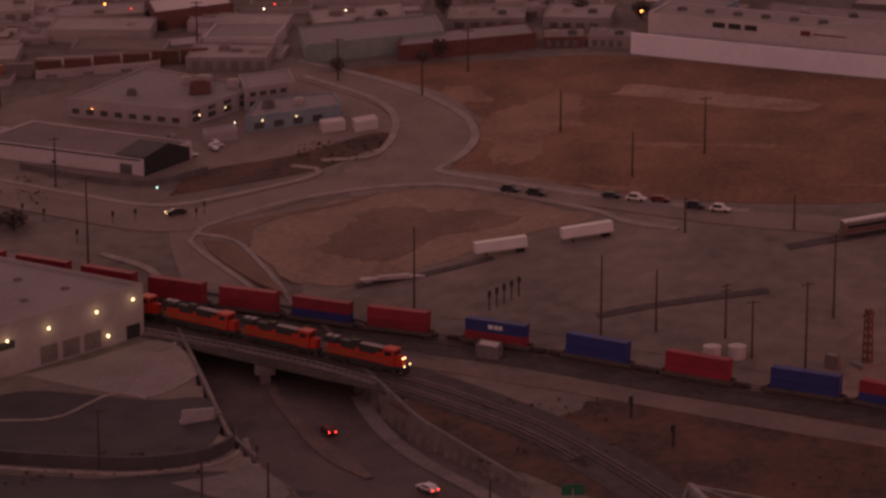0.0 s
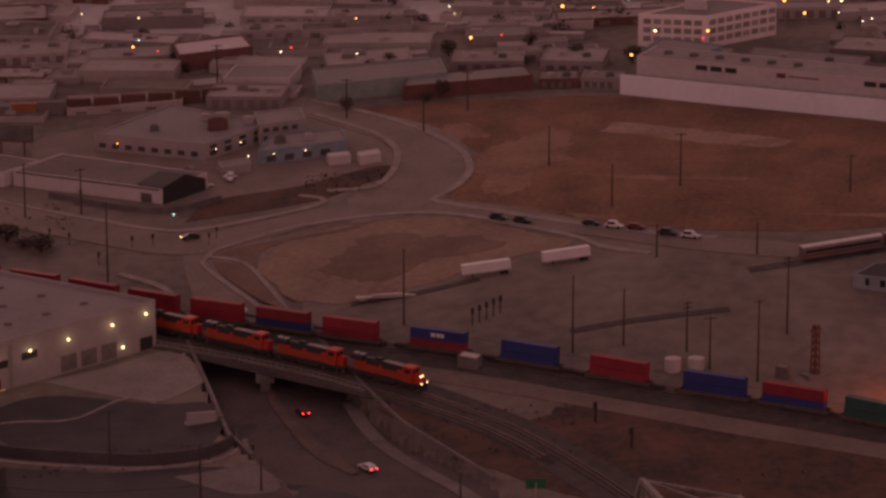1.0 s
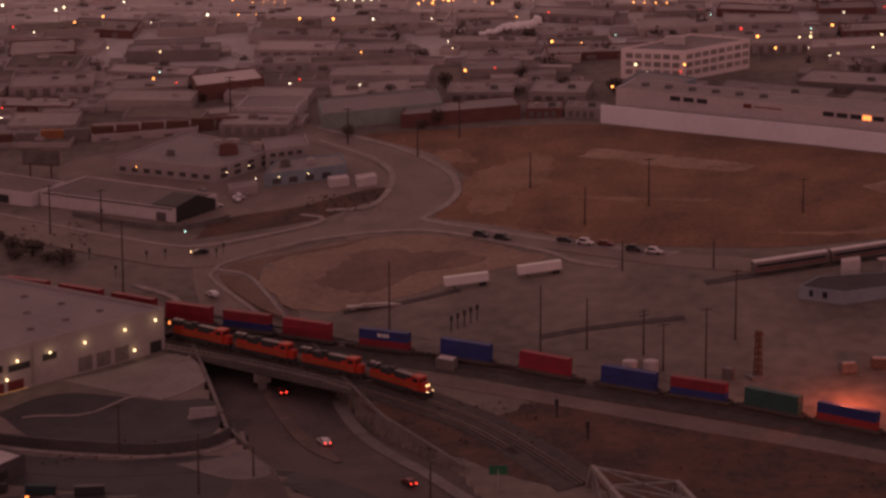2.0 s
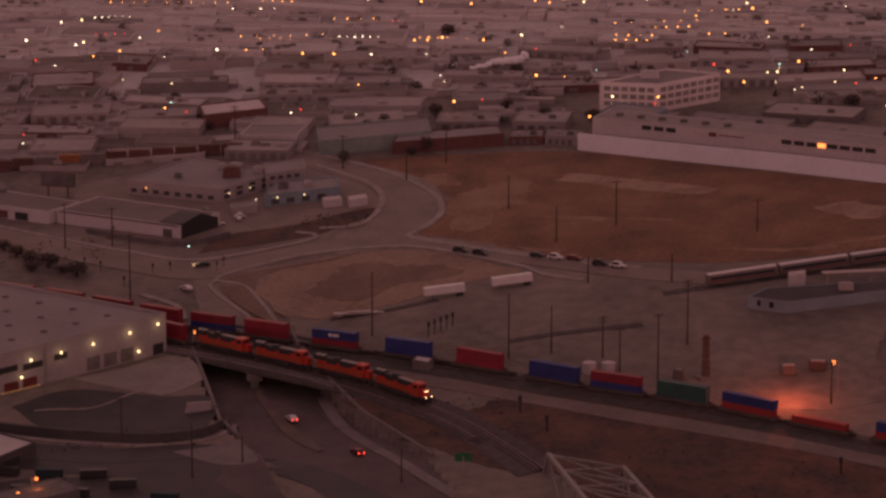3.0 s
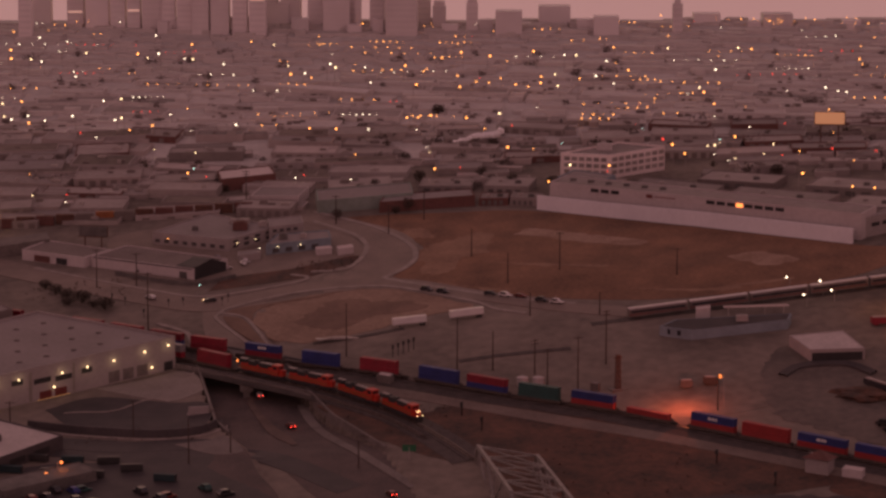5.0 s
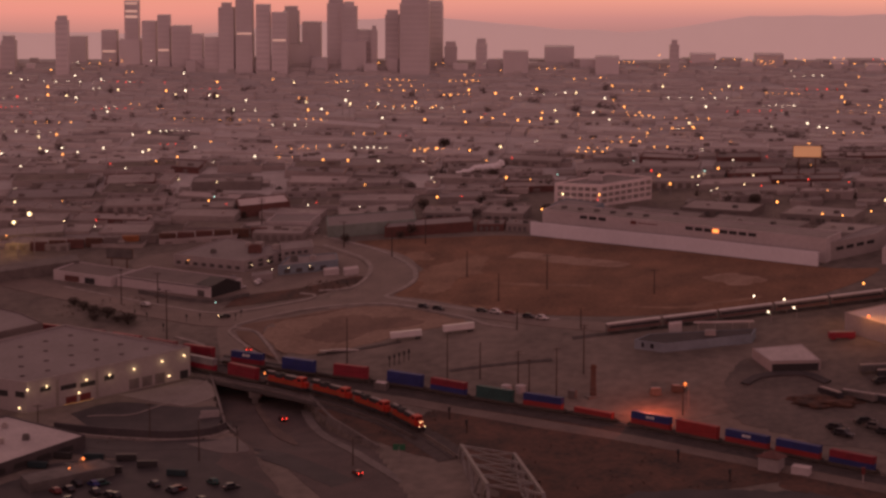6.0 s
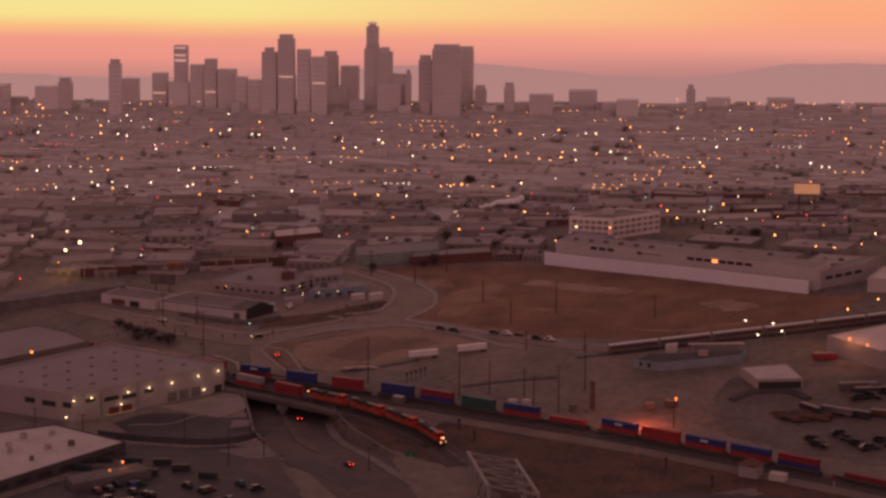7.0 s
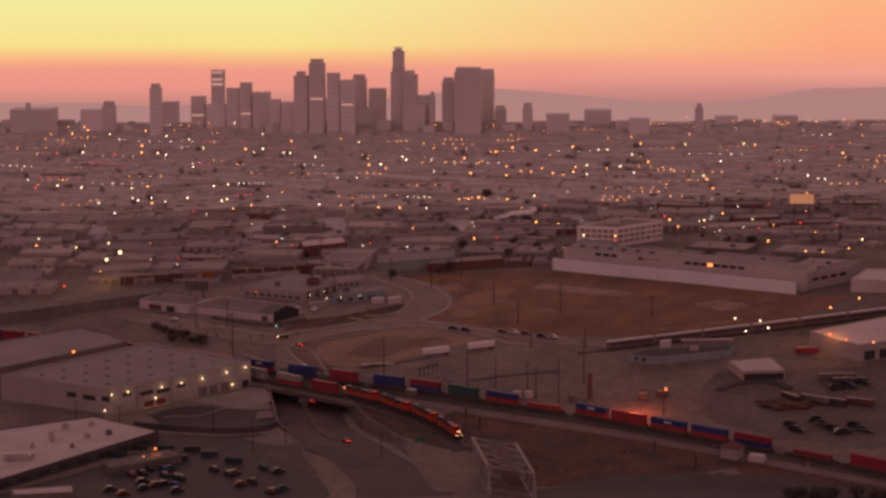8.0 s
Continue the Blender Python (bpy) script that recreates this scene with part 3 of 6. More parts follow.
tagged(bridge, "concrete railway overpass above the sunken road", "bridge")

# ---- trains ----
def at_track(L, s, lift=0.78):
    k = np.arange(len(L))
    p = np.array([np.interp(s, k, L[:, 0]), np.interp(s, k, L[:, 1])])
    q = np.array([np.interp(s + 4, k, L[:, 0]), np.interp(s + 4, k, L[:, 1])])
    r = np.array([np.interp(s - 4, k, L[:, 0]), np.interp(s - 4, k, L[:, 1])])
    yaw = math.degrees(math.atan2(q[1] - r[1], q[0] - r[0]))
    slope = math.degrees(math.atan2(land(*q) - land(*r), float(np.linalg.norm(q - r))))
    return p[0], p[1], land(*p) + lift, slope, yaw


def track_pose(L, s, flip=False):
    x, y, z, slope, yaw = at_track(L, s)
    return pose(x, y, z, 0, -slope, yaw)


def near_s(L, p):
    return int(np.argmin(((L - np.array(p)) ** 2).sum(1)))


MOVERS = []


def container(parent, mat_, z, x0=-8.08, x1=8.08, logo=None, low=False):
    bm = bmesh.new()
    box(bm, x0, x1, -1.3, 1.3, z, z + 2.75)
    for i in range(27):
        x = x0 + 0.45 + i * (x1 - x0 - 0.9) / 26
        for y in (-1.34, 1.34):
            box(bm, x - 0.13, x + 0.13, min(y, y * 0.96), max(y, y * 0.96), z + 0.22, z + 2.5)
    for x in (x0, x1):
        for y in (-1.31, 1.31):
            box(bm, x - 0.1, x + 0.1, y - 0.1, y + 0.1, z, z + 2.8)
    c = part("container", bm, mat_, parent)
    if logo:
        part("emblem", boxes((-1.9, -0.5, -1.40, -1.36, z + 0.9, z + 1.9), (-0.2, 0.9, -1.40, -1.36, z + 0.9, z + 1.9), (1.1, 2.0, -1.40, -1.36, z + 0.9, z + 1.9)), CARWHITE, c, "plain white block emblem")


def bogie(parent, x):
    b = part("bogie", boxes((x - 1.6, x + 1.6, -0.85, 0.85, 0.3, 0.75)), LOCODARK, parent)
    for dx in (-0.9, 0.9):
        bm = bmesh.new()
        rings = [[bm.verts.new((x + dx + r * math.cos(i * math.tau / 12), y, 0.46 + r * math.sin(i * math.tau / 12))) for i in range(12)]
                 for y, r in ((-0.80, 0.46), (-0.66, 0.46), (-0.66, 0.09), (0.66, 0.09), (0.66, 0.46), (0.80, 0.46))]
        for p, q in zip(rings, rings[1:]):
            for i in range(12):
                bm.faces.new((p[i], p[(i + 1) % 12], q[(i + 1) % 12], q[i]))
        bm.faces.new(rings[0])
        bm.faces.new(rings[-1])
        bmesh.ops.recalc_face_normals(bm, faces=bm.faces)
        part("wheelset", bm, RUST, b)


def well_car(label, low, high, logo=False, half=12.4, box_half=8.08):
    """half: half the length over couplers; box_half: half a container's length."""
    e = new("container_car")
    w = box_half + 1.2
    bm = boxes((-half, -w, -0.5, 0.5, 0.75, 1.15), (w, half, -0.5, 0.5, 0.75, 1.15), (-w, w, -1.5, -1.36, 0.35, 1.35), (-w, w, 1.36, 1.5, 0.35, 1.35), (-w, w, -1.36, 1.36, 0.3, 0.45),
               (-w - 0.3, -w, -1.5, 1.5, 0.5, 1.3), (w, w + 0.3, -1.5, 1.5, 0.5, 1.3))
    part("well", bm, TIE, e)
    for x in (1.4 - half, half - 1.4):
        bogie(e, x)
    if low:
        container(e, low, 0.5, -box_half, box_half)
    if high:
        container(e, high, 3.35, -box_half, box_half, logo=logo)
    return tagged(e, label, "freight car", "container train cars")


def locomotive():
    e = new("locomotive")
    part("frame", boxes((-11, 11, -1.45, 1.45, 1.05, 1.6), (-3.4, 3.2, -1.25, 1.25, 0.45, 1.05), (10.9, 11.25, -1.3, 1.3, 0.35, 1.6), (-11.25, -10.9, -1.3, 1.3, 0.35, 1.6)), LOCODARK, e, "black frame with fuel tank")
    part("hood", boxes((-9.6, 5.6, -1.02, 1.02, 1.6, 3.55)), ORANGE, e)
    part("upper_hood", boxes((-9.6, -1.4, -1.0, 1.0, 3.55, 4.15), (-1.4, 5.6, -0.98, 0.98, 3.55, 4.05), (-9.0, 5.2, -0.8, 0.8, 4.05, 4.28)), LOCODARK, e, "black upper hood")
    part("radiator", boxes((-10.6, -6.9, -1.42, 1.42, 3.5, 4.4), (-10.3, -7.1, -1.2, 1.2, 4.4, 4.52)), LOCODARK, e, "black radiator housing")
    part("exhaust", boxes((-3.6, -1.6, -0.6, 0.6, 4.28, 4.7)), LOCODARK, e)
    for x in (-9.7, -7.8):
        bm = bmesh.new()
        cyl(bm, x, 0, 4.5, 4.62, 0.75, 0.7, 14)
        part("roof_fan", bm, STEEL, e, "pale dusty radiator fan")
    part("roof_panel", boxes((-1.0, 5.0, -0.78, -0.1, 4.28, 4.4), (-1.0, 5.0, 0.42, 0.86, 4.28, 4.38)), STEEL, e, "pale dusty roof panel")
    cab = part("cab", boxes((5.6, 8.5, -1.45, 1.45, 1.6, 4.45), (5.5, 8.6, -1.48, 1.48, 4.45, 4.55), (8.5, 10.3, -0.95, 0.95, 1.6, 3.3)), ORANGE, e)
    part("window", boxes((8.49, 8.56, -1.15, -0.15, 3.4, 4.15), (8.49, 8.56, 0.15, 1.15, 3.4, 4.15), (6.1, 7.9, -1.5, -1.44, 3.3, 4.1), (6.1, 7.9, 1.44, 1.5, 3.3, 4.1)), GLASS, cab)
    part("stripe", boxes((-10.6, 8.4, -1.06, -1.02, 2.0, 2.35), (-10.6, 8.4, 1.02, 1.06, 2.0, 2.35), (5.6, 8.4, -1.49, -1.45, 2.0, 2.35)), YELLOW, e, "yellow stripe along the hood")
    for g in ((-10.4, -7.1, -1.46, -1.42, 3.6, 4.3), (-6.0, -2.0, -1.07, -1.02, 3.0, 4.05), (-1.0, 3.6, -1.07, -1.02, 3.0, 4.05)):
        part("grille", boxes(g), LOCODARK, e)
    for s in (-1.38, 1.38):
        bm = bmesh.new()
        for x in np.arange(-10.5, 5.5, 1.6):
            bar(bm, (x, s, 1.6), (x, s, 2.6), 0.07)
        bar(bm, (-10.5, s, 2.6), (5.5, s, 2.6), 0.07)
        part("handrail", bm, YELLOW, e)
    for x in (-7.6, 7.4):
        bogie(e, x)
        bogie(e, x + (1.8 if x < 0 else -1.8))
    return tagged(e, "orange and black diesel locomotive with yellow stripes", "locomotive", "locomotives")


# where each car of the container train stands on its line at the start, and half its boxes' length
CAR_S = {-2: 235.6, -1: 257.3, 0: 284.4, 1: 312.1, 2: 339.0, 3: 366.8, 4: 389.2, 5: 412.6, 6: 436.4, 7: 461.1, 8: 489.6, 9: 511.9, 10: 535.3, 11: 558.7, 12: 582.8, 13: 615.8, 14: 646.0, 15: 674.0}
STACKS = {-9: (BLUE, BLUE, "dark blue"), -8: (RED, RED, "red"), -7: (RED, RED, "red"), -6: (RED, RED, "red"), -5: (RED, RED, "dark red"), -4: (RED, RED, "bright red"), -3: (RED, RED, "red"),
          -2: (BLUE, RED, "red over blue"), -1: (RED, RED, "red"), 0: (RED, BLUE, "blue over red, white emblem"), 1: (BLUE, BLUE, "blue"), 2: (RED, RED, "red"), 3: (BLUE, BLUE, "blue"),
          4: (BLUE, RED, "red over blue"), 5: (GREEN, GREEN, "green"), 6: (ORANGERED, BLUE, "blue over orange"), 7: (ORANGERED, None, "a single orange"), 8: (ORANGERED, BLUE, "blue over orange, white emblem"),
          9: (ORANGERED, ORANGERED, "orange red"), 10: (ORANGERED, BLUE, "blue over orange, white emblem"), 11: (ORANGERED, BLUE, "blue over orange"), 12: (BLUE, RED, "red over blue"), 13: (RED, None, "single red"), 14: (RED, RED, "red"), 15: (RED, RED, "red")}
for k, (lo, hi, words) in STACKS.items():
    s0 = CAR_S.get(k, 235.6 + (k + 2) * 21.6)
    near = min(CAR_S.get(k + 1, s0 + 21.6) - s0, s0 - CAR_S.get(k - 1, s0 - 21.6))
    box_half = 8.15 if k < 3 else 8.6 if k < 6 else 9.1 if k < 9 else 9.7
    car_ = well_car("container well car stacked with " + words + " boxes", lo, hi, "emblem" in words, near / 2 - 0.15, min(box_half, near / 2 - 1.6))
    car_.scale = (1, 1.1, 1.08)
    MOVERS.append((car_, FREIGHT, s0, -11.5, -0.111))
S_LEAD = near_s(LOCO, (-2.2, -89.3)) - 13.6
for k in range(4):
    lc = locomotive()
    lc.scale = (1.1, 1.22, 1.44)
    MOVERS.append((lc, LOCO, S_LEAD - k * 25.2, 10.55, 0.0))
    if k == 0:
        bm = bmesh.new()
        for y in (-0.4, 0.4):
            ball(bm, 10.4, y, 3.05, 0.16, 2)
        hd = part("headlight", bm, L_HEAD, lc, "bright warm headlights")
        bm = bmesh.new()
        for y in (-1.1, 1.1):
            ball(bm, 11.3, y, 1.9, 0.14, 2)
        part("ditch_light", bm, L_HEAD, lc, "bright warm ditch lights")
    if k == 3:
        bm = bmesh.new()
        ball(bm, -11.3, -0.9, 3.6, 0.4, 2)
        part("marker_light", bm, L_ORANGE, lc, "glowing orange marker light")
for k, (lo, hi, words) in enumerate(((RED, RED, "red"), (RED, GREY, "grey over red"), (GREY, GREY, "grey"), (BLUE, BLUE, "dark blue"), (BLUE, RED, "red over blue"), (RED, BLUE, "blue over red"), (RED, RED, "red"))):
    car_ = well_car("container well car stacked with " + words + " boxes", lo, hi)
    car_.scale = (1, 1.1, 1.08)
    MOVERS.append((car_, LOCO, S_LEAD - 3 * 25.2 - 26 - k * 25.4, 10.55, 0.0))

structure("city_ground", patch([(-420, 270), (-200, 262), (0, 236), (120, 246), (380, 268), (420, 420), (400, 575), (0, 585), (-420, 575)], 0.15, 40.0, 10.0), FARGROUND, "far industrial district streets, haze painted in as a pale tone", "ground")

structure("depot_yard", patch([(-176, -232), (-120, -172), (-112, -158), (-60, -158), (-40, -172), (-15, -204), (-7, -238), (-20, -252), (-120, -254)], 0.2, 12.0, 2.0), DARKASPHALT, "dark oily asphalt of the service depot yard", "yard")
structure("scrub_slope", patch([(192, -192), (212, -200), (262, -224), (330, -256), (330, -282), (262, -250), (205, -216), (186, -204)], 0.16, rough=3.0), SCRUB, "brown scrubby slope below the hut", "dirt")
structure("river_bank", patch([(92, -226), (140, -206), (200, -212), (262, -236), (330, -262), (330, -330), (200, -320), (100, -300)], 0.2, 14.0, 5.0), DARKASPHALT, "dark scrubby bank below the railway", "bank")

# ---- buildings ----
def block(name, label, category, corners, h, wall, roof, parapet=0.7, openings=(), units=(), group=""):
    """A flat-roofed building on plan corners (counter-clockwise); openings: edge, from, to, low, high, material, name."""
    e = new(name)
    P = [Vector((x, y, land(x, y))) for x, y in corners]
    if sum((b.x - a.x) * (b.y + a.y) for a, b in zip(P, P[1:] + P[:1])) > 0:
        P.reverse()
    n = len(P)
    bm = bmesh.new()
    lo = [bm.verts.new(p - Vector((0, 0, 3))) for p in P]
    hi = [bm.verts.new(p + Vector((0, 0, h + parapet))) for p in P]
    c = sum(P, Vector()) / n
    ins = [p + (c - p).normalized() * 0.6 for p in P]
    hi2 = [bm.verts.new(p + Vector((0, 0, h + parapet))) for p in ins]
    lo2 = [bm.verts.new(p + Vector((0, 0, h - 0.2))) for p in ins]
    for i in range(n):
        j = (i + 1) % n
        bm.faces.new((lo[i], lo[j], hi[j], hi[i]))
        bm.faces.new((hi[i], hi[j], hi2[j], hi2[i]))
        bm.faces.new((hi2[i], hi2[j], lo2[j], lo2[i]))
    part("wall", bm, wall, e)
    bm = bmesh.new()
    a = [bm.verts.new(p + Vector((0, 0, h - 0.5))) for p in ins]
    b = [bm.verts.new(p + Vector((0, 0, h))) for p in ins]
    bm.faces.new(b)
    for i in range(n):
        bm.faces.new((a[i], a[(i + 1) % n], b[(i + 1) % n], b[i]))
    part("roof", bm, roof, e)
    for k, u0, u1, v0, v1, m, nm in openings:
        p, q = P[k], P[(k + 1) % n]
        out = (q - p).cross(Vector((0, 0, 1))).normalized()
        bm = bmesh.new()
        f = [p.lerp(q, u) + Vector((0, 0, v)) for u, v in ((u0, v0), (u1, v0), (u1, v1), (u0, v1))]
        vi = [bm.verts.new(x + out * 0.02) for x in f]
        vo = [bm.verts.new(x + out * 0.16) for x in f]
        bm.faces.new(vo)
        for i in range(4):
            bm.faces.new((vi[i], vi[(i + 1) % 4], vo[(i + 1) % 4], vo[i]))
        part(nm, bm, m, e)
    for u, v, sx, sy, sz, m, nm in units:
        p = P[0].lerp(P[1], u).lerp(P[3 % n].lerp(P[2], u), v)
        bm = bmesh.new()
        box(bm, p.x - sx / 2, p.x + sx / 2, p.y - sy / 2, p.y + sy / 2, p.z + h - 0.1, p.z + h + sz, 0, min(sx, sy, sz) * 0.08)
        box(bm, p.x - sx * 0.3, p.x + sx * 0.3, p.y - sy * 0.3, p.y + sy * 0.3, p.z + h + sz, p.z + h + sz * 1.12)
        part(nm, bm, m, e)
    return tagged(e, label, category, group)


def lamp_light(x, y, z, power, col):
    la = new("lamp_glow", bpy.data.lights.new("lamp_glow", "POINT"))
    la.data.energy, la.data.color, la.data.shadow_soft_size = power, col, 0.4
    la.location = (x, y, z)


# the large warehouse beside the underpass
WA, WB, WC, WD = (-70, -51), (-138, -89), (-205, -52), (-134, -8)
wall_lamps = ((0.0, 10.8), (0.115, 10.6), (0.355, 9.7), (0.495, 9.7), (0.645, 9.9), (0.82, 10.5), (0.955, 11.0))
# the entrance step is a glowing strip, painted lamplight rather than a lamp
ware = block("warehouse", "long pale warehouse with dock doors and lit wall lamps", "warehouse", [WB, WA, WD, WC], 13.2, WALLW, ROOF, 0.9,
             openings=[(0, u, u + 0.06, 0.4, 5.0, CONCRETE, "dock_door") for u in (0.62, 0.70, 0.78)] + [(0, 0.935, 0.985, 0.2, 3.9, DARK, "dock_door")]
             + [(0, u0, u1, v, v + 2.1, DARK, "canopy_window") for u0, u1, v in ((0.468, 0.527, 7.0), (0.322, 0.413, 6.3), (0.203, 0.297, 6.9), (0.081, 0.142, 8.2))]
             + [(0, 0.233, 0.300, 0.2, 3.4, CARRED, "entrance_door"), (0, 0.318, 0.384, 0.2, 3.4, CARRED, "entrance_door"), (0, 0.302, 0.316, 0.2, 5.0, WALLW, "entrance_pier"), (0, 0.175, 0.192, 0.2, 12.4, APRON, "corner_pier"), (0, 0.418, 0.430, 0.2, 12.4, APRON, "corner_pier"), (0, 0.22, 0.40, 0.02, 0.2, L_STEP, "lit_step")]
             + [(3, u0, u1, v, v + 2.6, DARK, "canopy_window") for u0, u1, v in ((0.917, 0.985, 6.8), (0.749, 0.86, 6.4), (0.606, 0.688, 6.8))],
             units=[(0.12 + 0.15 * i, 0.18 + 0.2 * j, 2.2, 1.3, 0.5, CONCRETE, "skylight") for i in range(6) for j in range(4)])
for u, zz in wall_lamps:
    x, y = WB[0] + (WA[0] - WB[0]) * u + 0.5, WB[1] + (WA[1] - WB[1]) * u - 0.7
    bm = bmesh.new()
    ball(bm, x, y, land(x, y) + zz, 0.38, 2)
    part("wall_lamp", bm, L_WARM, ware, "glowing warm wall lamp")
    lamp_light(x + 0.8, y - 1.4, land(x, y) + zz - 0.3, 60, (1.0, 0.72, 0.38))
for u, zz in ((0.86, 3.2), (0.309, 4.6), (-0.05, 3.4)):
    x, y = WB[0] + (WA[0] - WB[0]) * u + 0.5, WB[1] + (WA[1] - WB[1]) * u - 0.7
    bm = bmesh.new()
    ball(bm, x, y, land(x, y) + zz, 0.4, 2)
    part("door_lamp", bm, L_WARM, ware, "small warm lamp above a door")
    lamp_light(x + 0.8, y - 1.4, land(x, y) + zz, 22, (1.0, 0.6, 0.3))
ware2 = block("warehouse", "low brown grey warehouse behind the large one", "warehouse", [(-215, -38), (-146, 0), (-160, 18), (-180, 34), (-260, 0)], 12.5, TAR, ROOF, 0.6)
for x, y in ((-172, -20), (-212, -42)):
    bm = bmesh.new()
    ball(bm, x, y, land(x, y) + 15, 0.8, 2)
    part("roof_lamp", bm, L_ORANGE, ware2, "glowing orange roof lamp")

# near flat white roof with cooling units
block("depot_building", "flat white roofed brick building with cooling units", "building", [(-173, -222), (-104, -139), (-143, -108), (-260, -160)], 5.2, WALLDARK, PALEROOF, 0.5,
      openings=[(0, 0.06 + 0.115 * i, 0.13 + 0.115 * i, 1.0, 3.4, DARK, "window") for i in range(8)],
      units=[(0.35, 0.25, 14, 8, 2.6, STEEL, "cooling_unit"), (0.75, 0.35, 3, 3, 2.2, STEEL, "vent"), (0.84, 0.3, 3, 3, 2.2, DARKCONC, "vent"), (0.9, 0.7, 2.4, 2.4, 2, STEEL, "vent"), (0.8, 0.75, 3, 3, 2.4, STEEL, "vent"),
             (0.62, 0.45, 2, 2, 2.8, STEEL, "vent"), (0.5, 0.4, 2, 2, 2.5, STEEL, "vent"), (0.3, 0.6, 3, 2, 2.2, STEEL, "vent"), (0.6, 0.2, 2, 2, 1.8, DARKCONC, "vent"), (0.68, 0.6, 2.4, 2.4, 2, STEEL, "vent")])
block("depot_building", "small low white roofed depot building", "building", [(-156, -238), (-128, -234), (-131, -222), (-160, -228)], 4.0, CONCRETE, PALEROOF, 0.4)
block("shelter", "low tan roofed open shelter in the depot", "shelter", [(-118, -196), (-86, -176), (-94, -166), (-124, -184)], 4.0, DARKCONC, DARKCONC, 0.2)

# white shed with a dark gabled end
shed = block("shed", "long white walled shed with a dark flat roof", "shed", [(-125, 95), (-74, 64.5), (-60, 77), (-110, 108)], 4.8, WHITE, TAR, 0.5,
             openings=[(0, 0.02, 0.98, 4.5, 4.9, DARK, "eave_line"), (0, 0.86, 0.93, 0.2, 3.2, DARKCONC, "door")])
bm = bmesh.new()
zs = land(-67, 71)
v = [bm.verts.new(p) for p in ((-73.6, 64.4, zs - 1.5), (-60.5, 75.6, zs + 0.2), (-60.5, 75.6, zs + 5), (-66.6, 70.2, zs + 7.6), (-73.6, 64.4, zs + 4.4))]
w = [bm.verts.new(q.co + Vector((-9, 5.6, 0))) for q in v]
bm.faces.new(v)
bm.faces.new(w[::-1])
for i in range(5):
    bm.faces.new((v[i], v[(i + 1) % 5], w[(i + 1) % 5], w[i]))
bmesh.ops.recalc_face_normals(bm, faces=bm.faces)
part("gable", bm, DARK, shed, "dark open gabled end")
block("shed", "white shed with two dark doors", "shed", [(-160, 112), (-128, 94), (-117, 104), (-150, 124)], 4.6, WHITE, TAR, 0.4, openings=[(0, 0.2, 0.45, 0.2, 3.2, BRICKRED, "door"), (0, 0.55, 0.72, 0.2, 3.2, DARK, "door")])
tagged(part("fence", ribbon([(-112, 80), (-90, 64), (-72, 56), (-55, 63)], 0.3, 0.1, 1.9, level=land), DARKCONC), "dark plain fence before the white shed", "fence")

# offices round the curve
WIN = [(0, 0.04 + 0.12 * i, 0.10 + 0.12 * i, 1.3, 2.9, HAZEPANE, "window") for i in range(8)]
off1 = block("office_building", "pale two storey office with rows of windows", "office", [(-100, 124), (-62, 105), (-40, 122), (-76, 150)], 5.5, WALLW, ROOF, 0.5,
             openings=WIN + [(1, 0.08 + 0.22 * i, 0.18 + 0.22 * i, 1.2, 2.8, HAZEPANE, "window") for i in range(4)] + [(1, 0.08 + 0.22 * i, 0.18 + 0.22 * i, 3.6, 4.8, HAZEPANE, "window") for i in range(4)],
             units=[(0.75, 0.6, 7, 5, 3.6, BRICKRED, "brick_penthouse"), (0.5, 0.8, 3, 3, 2, STEEL, "vent"), (0.35, 0.3, 3, 2.4, 1.8, DARKCONC, "vent"), (0.6, 0.9, 5, 3, 2.2, STEEL, "vent"), (0.85, 0.9, 4, 3, 2.4, STEEL, "vent")])
off2 = block("office_building", "pale blue grey low office beside the curve", "office", [(-44, 96), (-14, 101), (-16, 114), (-40, 112)], 4.6, PALEBLUE, ROOF, 0.4, openings=[(0, 0.1 + 0.2 * i, 0.2 + 0.2 * i, 0.8, 2.8, HAZEPANE, "window") for i in range(4)],
             units=[(0.2, 0.5, 4, 3, 2.4, DARKCONC, "vent"), (0.55, 0.5, 3, 3, 1.8, STEEL, "vent")])
off3 = block("office_building", "pale upper office block with dark windows", "office", [(-44, 116), (-28, 119), (-30, 132), (-46, 130)], 7.2, WALLW, ROOF, 0.4, openings=[(0, 0.1 + 0.2 * i, 0.22 + 0.2 * i, v, v + 1.4, HAZEPANE, "window") for i in range(4) for v in (1.6, 4.6)])
for x, y, m in ((-38.5, 95.2, L_WARM), (-28, 96.5, L_WARM), (-58, 104.5, L_WARM), (-50, 110, L_WARM), (-92, 118, L_AMBER), (-47, 95, L_WHITE)):
    bm = bmesh.new()
    ball(bm, x, y, land(x, y) + 3.9, 0.24, 1)
    part("wall_lamp", bm, m, off2, "small glowing wall lamp")
block("box_store", "small white storage box", "storage", [(-10, 88), (-3, 90), (-4, 95), (-11, 93)], 3.0, WHITE, ROOFW, 0.1)
block("box_store", "small white storage box", "storage", [(-20, 90), (-13, 91), (-14, 95), (-21, 94)], 3.0, WHITE, ROOFW, 0.1)
block("garage", "low pale garage beside the offices", "garage", [(-56, 88), (-46, 90), (-47, 96), (-57, 94)], 3.0, WALLW, ROOF, 0.2)

